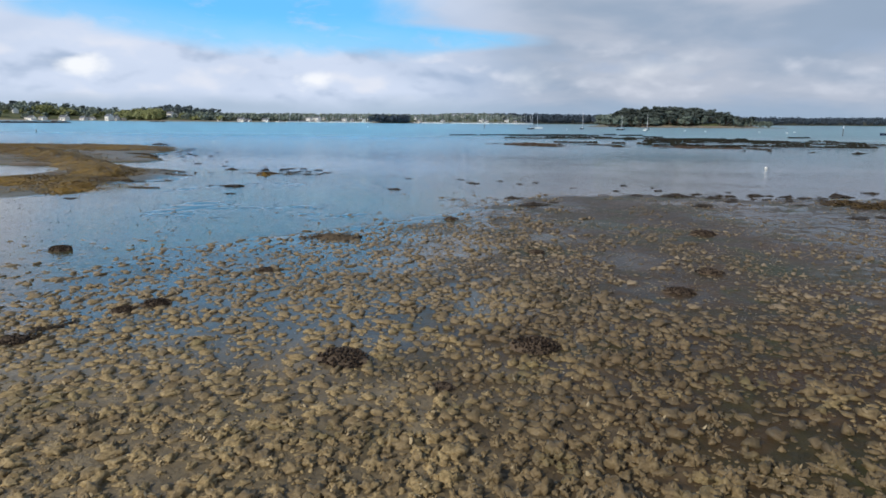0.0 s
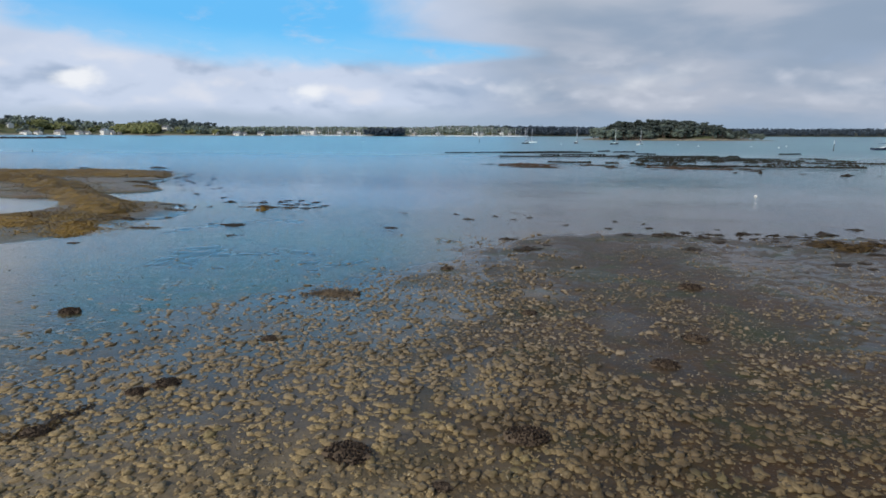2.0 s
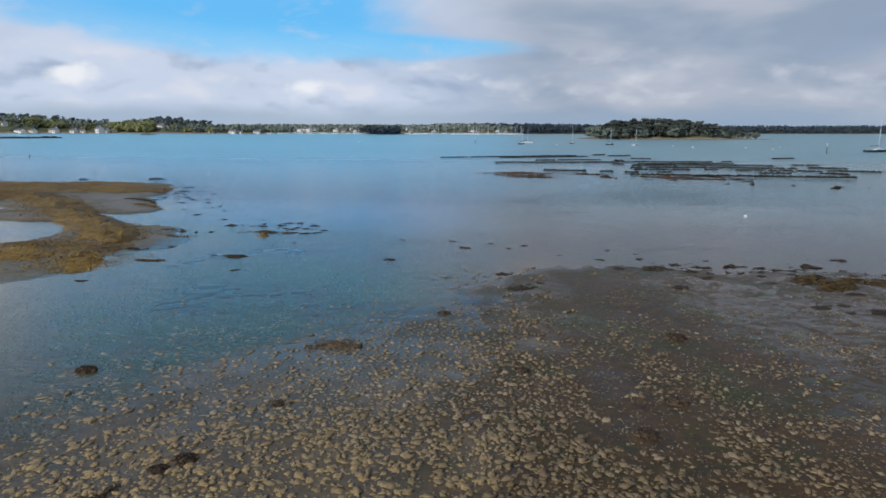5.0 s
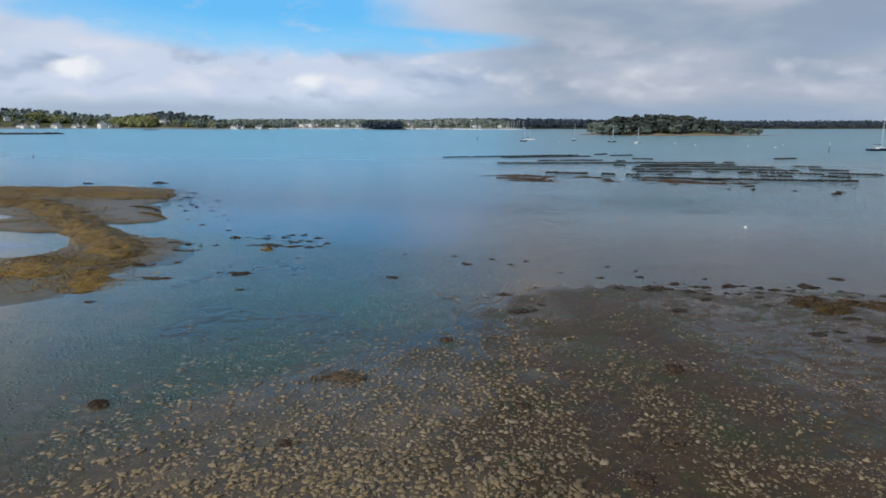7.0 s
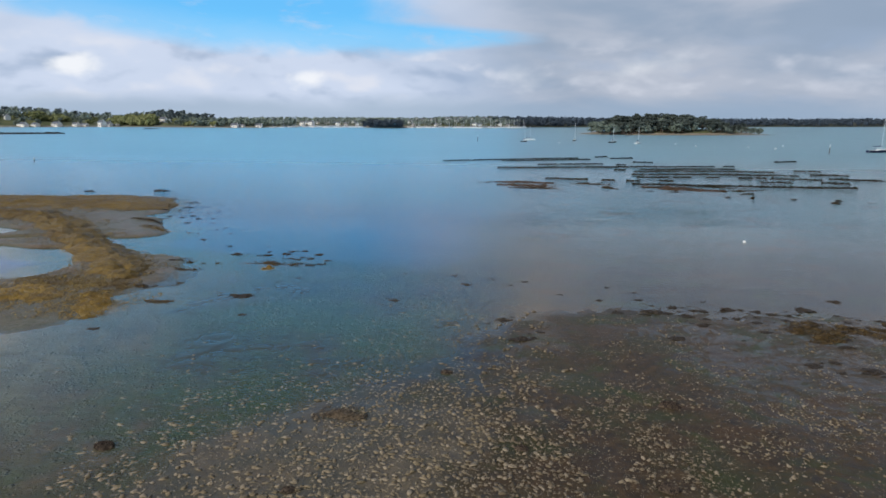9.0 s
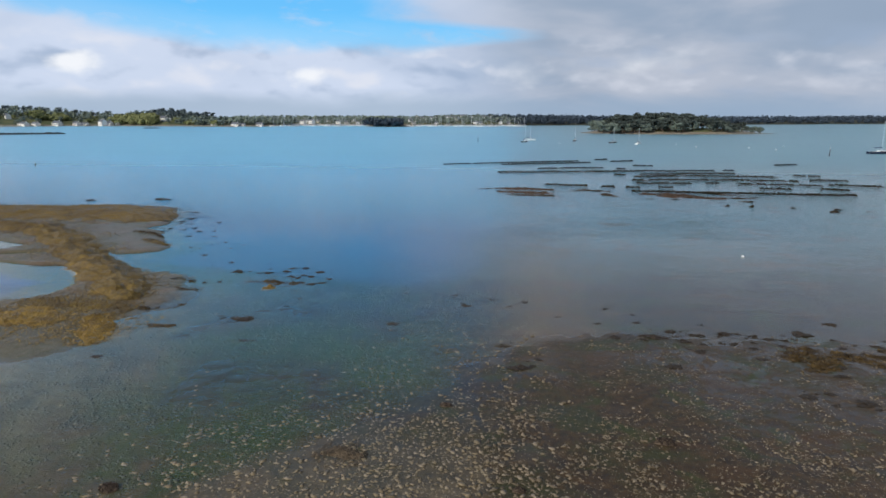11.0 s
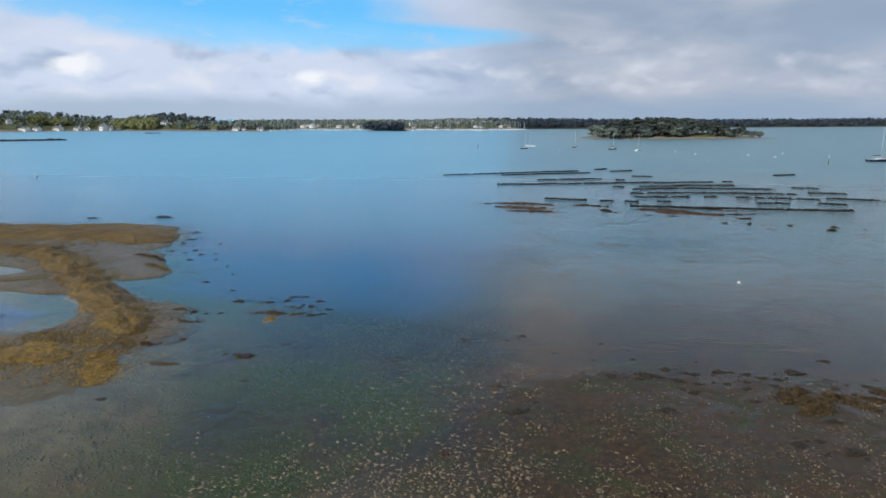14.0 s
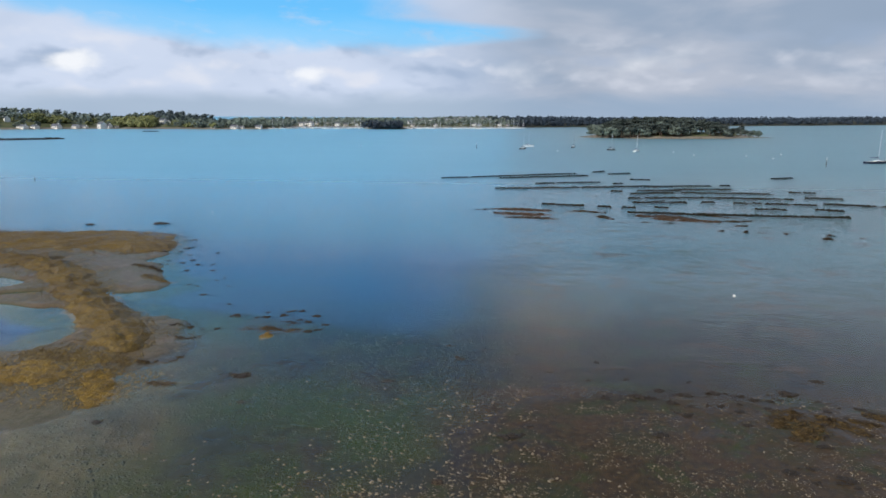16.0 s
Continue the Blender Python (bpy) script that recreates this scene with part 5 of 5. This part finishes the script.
def stone_mesh(seed):
    """A low lumpy stone, longer than wide, grown over with weed."""
    bm = bmesh.new()
    bmesh.ops.create_icosphere(bm, subdivisions=3, radius=1)
    o = Vector((seed * 5.1, 2.0, 0))
    for v in bm.verts:
        p = v.co.normalized()
        flat_p = Vector((p.x, p.y, p.z * 0.6))
        q = 0.80 + 0.62 * noise.fractal(flat_p * 1.5 + o, 0.8, 2.0, 3) + 0.16 * noise.noise(p * 6 + o)
        h = 0.5 + 0.55 * noise.fractal(Vector((p.x * q, p.y * q, 0)) * 2.4 + o * 1.7, 0.7, 2.0, 3)
        v.co = Vector((p.x * q * 1.2, p.y * q * 0.78, max(-0.25, p.z) * max(0.14, h) * 0.62))
    return bm_mesh("stone", bm, ROCK)


def mussel_mesh(seed):
    """A heap of mussels: many small pointed shells over a low dome."""
    r2 = random.Random(seed)
    bm = bmesh.new()
    bmesh.ops.create_icosphere(bm, subdivisions=2, radius=0.9)
    for v in bm.verts:
        p = v.co.normalized()
        q = 1 + 0.3 * noise.fractal(p * 1.3 + Vector((seed * 5.1, 0, 0)), 0.8, 2.0, 3)
        v.co = Vector((p.x * q, p.y * q * 0.8, max(-0.2, p.z) * q * 0.30))
    for _ in range(260):
        a, d = r2.uniform(0, 6.283), r2.random() ** 0.6
        x, y = d * math.cos(a) * r2.uniform(0.9, 1.15), d * math.sin(a) * 0.85
        z = 0.27 * math.sqrt(max(0.0, 1 - d * d)) + r2.uniform(-.01, .05)
        r = bmesh.ops.create_icosphere(bm, subdivisions=1, radius=r2.uniform(0.035, 0.075))
        m = pose(x, y, z, r2.uniform(-50, 50), r2.uniform(-50, 50), r2.uniform(0, 360)) @ Matrix.Diagonal((1.5, 0.8, 0.6, 1))
        bmesh.ops.transform(bm, matrix=m, verts=r["verts"])
    return bm_mesh("stone", bm, MUSSEL)


STONES, HEAPS = [stone_mesh(s) for s in range(9)], [mussel_mesh(s) for s in range(3)]


def stone(x, y, r, label, group, heap=False):
    ob = new("mussel_mound" if heap else "stone", HEAPS[rng.randrange(3)] if heap else STONES[rng.randrange(9)])
    z = ground(x, y)
    ob.matrix_world = pose(x, y, max(z, -0.015) - 0.01, 0, 0, rng.uniform(-22, 22) + rng.choice((0, 180))) @ Matrix.Diagonal((r, r, r * (rng.uniform(1.1, 1.4) if heap else rng.uniform(0.42, 0.68)), 1))
    return tagged(ob, label, "mound" if heap else "stone", group)


NEAR = ((-3.1, 11.6, .5), (.7, 12.7, .48), (-9.5, 14.3, .3), (-9.0, 14.9, .34), (-16.5, 21.2, .42), (-2.8, 30.5, .32), (1.1, 22.7, .3), (8.3, 27.4, .48),
        (4.9, 17.7, .4), (6.5, 20.3, .4), (-7.6, 18.8, .28), (-1.0, 10.6, .2), (-10.5, 11.9, .3))
MID = ((.34, 40.1, .55), (-.84, 39.2, .27), (1.41, 36, .7), (2.62, 37.6, .37), (-8.1, 43.9, .48), (-18.1, 39.2, .44), (-20, 43.7, .75), (-8.6, 52.2, .36),
       (-4.1, 52.1, .35), (-2.9, 49.2, .48), (-.8, 51.3, .34), (.8, 49.4, .38), (2.1, 50.7, .34), (4.7, 47, .36), (8.7, 49.5, .33), (7.6, 45.7, .44),
       (10.6, 46.2, .39), (10.7, 48.2, .27), (8.4, 42.8, .49), (11, 43.1, .82), (11.2, 37.2, .54), (12.7, 44.4, .52), (13.2, 42.4, .5), (14.7, 43.7, .45))
EAST = ((14.4, 41.9, .36), (13.7, 40.3, .42), (16.7, 44.3, .62), (16.5, 42.2, .4), (17.6, 41.4, .39), (18.6, 44, .49), (19.4, 43.5, .37), (17.6, 39.4, .33),
        (15.3, 37.4, .18), (15.5, 46.2, .35), (25.5, 47.4, .56), (20.5, 43.3, .4), (22.1, 44.8, .8), (21.1, 45.7, .17), (24.9, 42.8, .28), (26.4, 42.7, .39),
        (23.8, 41.9, .31), (17.7, 33.5, .57), (19.1, 34, .35), (20.6, 33, .56), (21.3, 36.7, .38), (18.8, 32.6, .22), (12.0, 42.9, .4),
        (12.7, 44.1, .3), (13.1, 42.4, .4), (14.1, 43.8, .42), (15.7, 42.3, .3), (18.0, 42.6, .3), (19.8, 42.1, .34), (14.1, 44.9, .25), (21.3, 43.6, .35), (11.1, 43.2, .28))
WEST = ((-64.6, 110.2, 1.6), (-77, 107.5, 1.06), (-50.5, 95.8, .56), (-48.2, 89.4, .6), (-48.2, 87, .5), (-41.6, 79.2, .47), (-38, 76.3, .45), (-41.5, 75.9, .45),
        (-37.7, 69.2, .4), (-36.3, 68.7, .27), (-35.2, 71.5, .32), (-34.9, 73.2, .32), (-32.1, 71.5, .28), (-29.3, 62.1, .37), (-25.1, 62.3, .31), (-24.2, 65.3, .25))
WEST_B = ((-26.9, 58.3, .75), (-25.7, 58.5, .29), (-22, 58.9, .58), (-21.6, 60.4, .41), (-20.5, 60.5, .41), (-20.8, 57, .45), (-19.8, 57.6, .4), (-18.9, 57.4, .34),
          (-18, 54.4, .53), (-17, 55, .38), (-17.5, 49.7, .25), (-28.3, 53.8, .32), (-27, 54, .27), (-24.1, 44.4, .23), (-26.6, 35.2, .41), (-23.6, 58.2, .5), (57.8, 112.2, 0.9))
for x, y, r in NEAR:
    stone(x, y, r * 1.05, "dark brown mound grown over with mussels on the flat", "mussel mounds on the flat", True)
TIP_STONES = ((-52.3, 93.6), (-50.7, 95), (-48.7, 89.2), (-47.9, 90.2), (-47.5, 85.3), (-45.5, 84.8), (-43.7, 81.7), (-44.4, 80.2), (-39.6, 79.7), (-42.3, 86.7), (-46.7, 81), (-46.8, 78.9), (-44.8, 74.6),
              (-33.9, 65.2), (-34.6, 72.3), (-32.5, 69), (-24, 59.7), (-21.9, 60.1), (-20.1, 56.6), (-18.8, 57.1), (-19.2, 54.9), (-17.2, 54.9), (-16.9, 56.5), (-18.5, 59), (-29.7, 53.9), (-27, 54.2), (-31.8, 54.5), (-24.5, 57.9))
SEA_WEST, SEA_EAST = "stones off the shoal", "stones along the water's edge"
for x, y, r in MID + EAST:
    stone(x, y, r * 0.95, "dark weedy stone lying in shallow water", SEA_EAST)
    for _ in range(2 if y > 40 else 1):
        stone(x + rng.gauss(0, 1.0), y + rng.gauss(0, 0.45), r * rng.uniform(0.25, 0.5), "small dark stone beside a larger one", SEA_EAST)
for x, y in ((20.2, 32.6), (21, 36.7), (24.8, 38.6), (17.3, 39.3), (19.2, 40.0), (24.6, 41.0), (26.8, 42.1), (13.9, 40.6), (10.4, 42.4), (18.7, 32.5), (22.4, 39.8), (20.9, 39.0), (21.9, 38.2), (27.6, 44.0), (24.0, 43.8)):
    stone(x, y, rng.uniform(0.25, 0.42), "dark weedy stone on wet mud", SEA_EAST)
for x, y, r in WEST + WEST_B:
    stone(x, y, r * 0.95, "dark weedy stone awash off the shoal", SEA_WEST)
for x, y in TIP_STONES:
    stone(x, y, rng.uniform(0.28, 0.48), "dark weedy stone awash off the shoal", SEA_WEST)
    stone(x + rng.gauss(0, 1.2), y + rng.gauss(0, 0.7), rng.uniform(0.13, 0.26), "small dark stone beside a larger one", SEA_WEST)

# ---- oyster clumps and shells over the flat ----


def lumps(seed, count):
    """An oyster clump: shells standing and lying at all angles on one another."""
    r2 = random.Random(seed)
    v, f = [], []
    for i in range(count):
        a, d = r2.uniform(0, 6.283), 0.95 * r2.random() ** 0.7
        c = Vector((d * math.cos(a), d * math.sin(a), 0.52 * (1 - d * d) + r2.uniform(-.02, .12)))
        ln, wd, th = r2.uniform(0.20, 0.42), r2.uniform(0.13, 0.26), r2.uniform(0.05, 0.10)
        m = Matrix.Translation(c) @ Euler((r2.gauss(0, 0.55), r2.gauss(0, 0.55), r2.uniform(0, 6.283))).to_matrix().to_4x4()
        b = len(v)
        for j in range(6):
            q = j * math.pi / 3
            k_ = r2.uniform(0.8, 1.15)
            v.append(m @ Vector((math.cos(q) * ln * k_, math.sin(q) * wd * k_, r2.uniform(-.03, .03))))
        v += [m @ Vector((0, 0, th)), m @ Vector((0, 0, -th))]
        for j in range(6):
            n2 = (j + 1) % 6
            f += [(b + j, b + n2, b + 6), (b + n2, b + j, b + 7)]
    return np.array([tuple(p) for p in v]), np.array(f)


def mound_shape(seed, fine=2):
    """A knobbly clump, like a cauliflower head."""
    bm = bmesh.new()
    bmesh.ops.create_icosphere(bm, subdivisions=fine, radius=1)
    for v in bm.verts:
        p = v.co.normalized()
        o = Vector((seed * 3.7, 1, 0))
        knob = abs(noise.noise(p * 2.6 + o * 2)) * 0.75 + abs(noise.noise(p * 5.5 + o)) * 0.75
        q = 0.58 + 0.62 * noise.fractal(Vector((p.x, p.y, p.z * 0.5)) * 1.7 + o, 0.7, 2.0, 3) + knob
        v.co = Vector((p.x * q, p.y * q, max(-0.15, p.z) * q * 0.58))
    bmesh.ops.delete(bm, geom=[f for f in bm.faces if all(v.co.z < -0.05 for v in f.verts)], context="FACES")
    bm.verts.index_update()
    v = np.array([tuple(x.co) for x in bm.verts])
    f = np.array([[x.index for x in q.verts] for q in bm.faces])
    bm.free()
    return v, f


MOUNDS = [mound_shape(s, 3) for s in range(8)]
CRUMB_SHAPES = [mound_shape(s, 1) for s in range(8)]
LOW_MOUNDS = [mound_shape(s, 2) for s in range(8)]
LUMPS = [lumps(s, 8) for s in range(8)]
FEW = [lumps(s + 20, 4) for s in range(8)]
FLECKS = [lumps(s + 40, 2) for s in range(8)]


def scatter(name, label, spots, material, stretch=1.0, shapes=False, one_by_one=False):
    vs, fs, base = [], [], 0
    r_ = random.Random(77)
    singles = []
    for x, y, r, sink in spots:
        if shapes:
            v, f = (CRUMB_SHAPES if r < 0.06 or y > 19 or y < 4 or not one_by_one else MOUNDS if y < 9 else LOW_MOUNDS)[r_.randrange(8)]
        else:
            v, f = (FLECKS if material is PALE else LUMPS if y < 10 and r > 0.09 else FEW)[r_.randrange(8)]
        a = r_.uniform(0, 6.283)
        c, s = math.cos(a), math.sin(a)
        far_ = smooth(11, 17, y) * (material is not LUMP)
        sx, sy, sz = r * r_.uniform(.7, 1.35) * (1 + 0.12 * far_), r * r_.uniform(.6, 1.1) * (1 - 0.12 * far_), r * r_.uniform(.7, 1.3) * stretch * (1 if material is LUMP else (0.58 + 0.42 * smooth(-5, 2, x)) * (1 - 0.28 * smooth(7, 12, y)))
        q = v * (sx, sy, sz)
        q = np.stack([q[:, 0] * c - q[:, 1] * s + x, q[:, 0] * s + q[:, 1] * c + y, q[:, 2] + (-0.37 * r - 0.006 if material is LUMP else max(ground(x, y), -0.06)) - sink], 1)
        if one_by_one and len(singles) < 300 and -4.6 < x < 4.6 and 5.8 < y < 10:
            singles.append((q, f))
            continue
        vs.append(q)
        fs.append(f + base)
        base += len(v)
    if singles:
        bed = tagged(new("oyster_bed"), "bed of knobbly tan oyster clumps on wet mud", "oyster bed")
        for q, f in singles:
            part("oyster_clump", fast_mesh("oyster_clump", q, f, material, True), bed)
    return tagged(new(name, fast_mesh(name, np.concatenate(vs), np.concatenate(fs), material, shapes)), label, "oysters", kind="stuff")


r_ = random.Random(5)
spots, small = [], []
y = -9.0
while y < 45:
    step = 0.215 + 0.06 * smooth(14, 30, y)
    half = max(0.80 * y + 4, 11.0)
    x = -half - 0.08 * y + r_.uniform(0, step)
    while x < half:
        u, v = x + r_.uniform(-.42, .42) * step, y + r_.uniform(-.42, .42) * step
        x += step
        dens = 0.74 + 0.30 * smooth(19, 11, v) + 0.3 * smooth(-4, -8, u) * smooth(15, 11, v) + 0.22 * smooth(13, 17, v) * smooth(-9, -6, u) * smooth(3, -1, u) + 0.65 * fbm(u, v, 0.28, 20.0, 3) + 0.25 * fbm(u, v, 0.9, 21.0, 2)
        dens *= 1 - 0.75 * smooth(22, 36, v)
        dens *= 1 - smooth(17, 24, v) * smooth(0, 4, u) * (1 - 1.8 * smooth(-0.25, 0.18, fbm(u, v, 0.33, 27.0, 3)))
        dens *= 1 - 0.95 * smooth(0, 13, edge_x(v) - u)
        dens *= 1 - 0.2 * smooth(4, 14, u) * smooth(24, 32, v)
        dens *= 1 - 0.30 * smooth(2, 18, u) - 0.22 * smooth(-1, -5, u) * smooth(9, 13, v) * smooth(24, 18, v)
        dens *= 1 - 0.35 * smooth(14, 22, v) * smooth(1, -5, u - edge_x(v))
        dens *= 1 - smooth(13, 18, v) * smooth(-1, 4, u) * (1 - 1.9 * smooth(-0.22, 0.14, fbm(u, v, 0.30, 28.0, 4)))
        dens += 0.35 * smooth(13, 18, v) * smooth(31, 25, v) * smooth(0, 3, u - edge_x(v)) * smooth(1, -3, u)
        dens *= smooth(0, 3.0, half - abs(u)) * smooth(-9, -4, v)
        if r_.random() > dens or any(math.hypot(u - a, (v - b) * 1.1) < q * 1.15 for a, b, q in NEAR):
            continue
        spots.append((u, v, (0.048 + 0.11 * r_.random() ** 1.3) * (1 - 0.18 * smooth(3, 10, u)) * (1 + 0.10 * smooth(0, -5, u) * smooth(22, 14, v)) * (1 + 0.10 * smooth(11, 17, v) * smooth(6, 0, u) - 0.12 * smooth(24, 34, v)), r_.uniform(0.0, 0.03)))
    y += step
scatter("oyster_shells", "tan oyster shells crowding the clumps of a mud flat", [(x, y, r * (1 - 0.2 * smooth(10, 15, y)), k_) for i_, (x, y, r, k_) in enumerate(spots) if 5 < y < 42 and (r > 0.075 or y > 20) and i_ % 5 < (2 if y < 18 else 3)], SHELL, 1.6)
crumbs = []
while len(crumbs) < 12000:
    v = 5.5 + 25 * r_.random()
    u = r_.uniform(-1, 1) * (0.80 * v + 4) - 0.08 * v
    if r_.random() < (0.75 + 0.65 * fbm(u, v, 0.28, 20.0, 3)) * (1 - 0.9 * smooth(-1, 10, edge_x(v) - u)):
        crumbs.append((u, v, 0.022 + 0.055 * r_.random() ** 2, 0.004))
scatter("oyster_crumbs", "small brown lumps of shell and silt between the clumps", crumbs, CRUST, 1.3, True)
awash = []
while len(awash) < 12000:
    y = 15 + 42 * r_.random()
    x = r_.uniform(-40, 3)
    if x > -0.80 * y - 5 and r_.random() < (0.62 + 0.8 * fbm(x, y, 0.22, 33.0, 3)) * smooth(57, 50, y) * smooth(9, -2, x - edge_x(y)) * smooth(-36, -22, x):
        awash.append((x, y, r_.uniform(0.04, 0.13), 0.0))
scatter("awash_lumps", "muddy lumps of shell and weed just breaking shallow water", awash, LUMP, 0.7, True)
scatter("oyster_clumps", "knobbly tan oyster clumps crowding a wet mud flat", spots, CRUST, 1.55, True, True)
while len(small) < 10000:
    y = 8 + 35 * r_.random() ** 0.75
    x = r_.uniform(-1, 1) * (0.80 * y + 4) - 0.05 * y
    if r_.random() < (0.35 + 1.5 * fbm(x, y, 0.3, 25.0, 3)) * (1 + 0.5 * smooth(6, 12, x)) * (1 - 0.85 * smooth(-3, 5, edge_x(y) - x)) * (1 - 0.6 * smooth(34, 45, y)) * smooth(7, 20, y):
        small.append((x, y, r_.uniform(0.045, 0.10) * (1 + 0.25 * smooth(20, 28, y)), 0.0))
scatter("shell_litter", "pale broken shells strewn over the mud", small, PALE, 0.7)
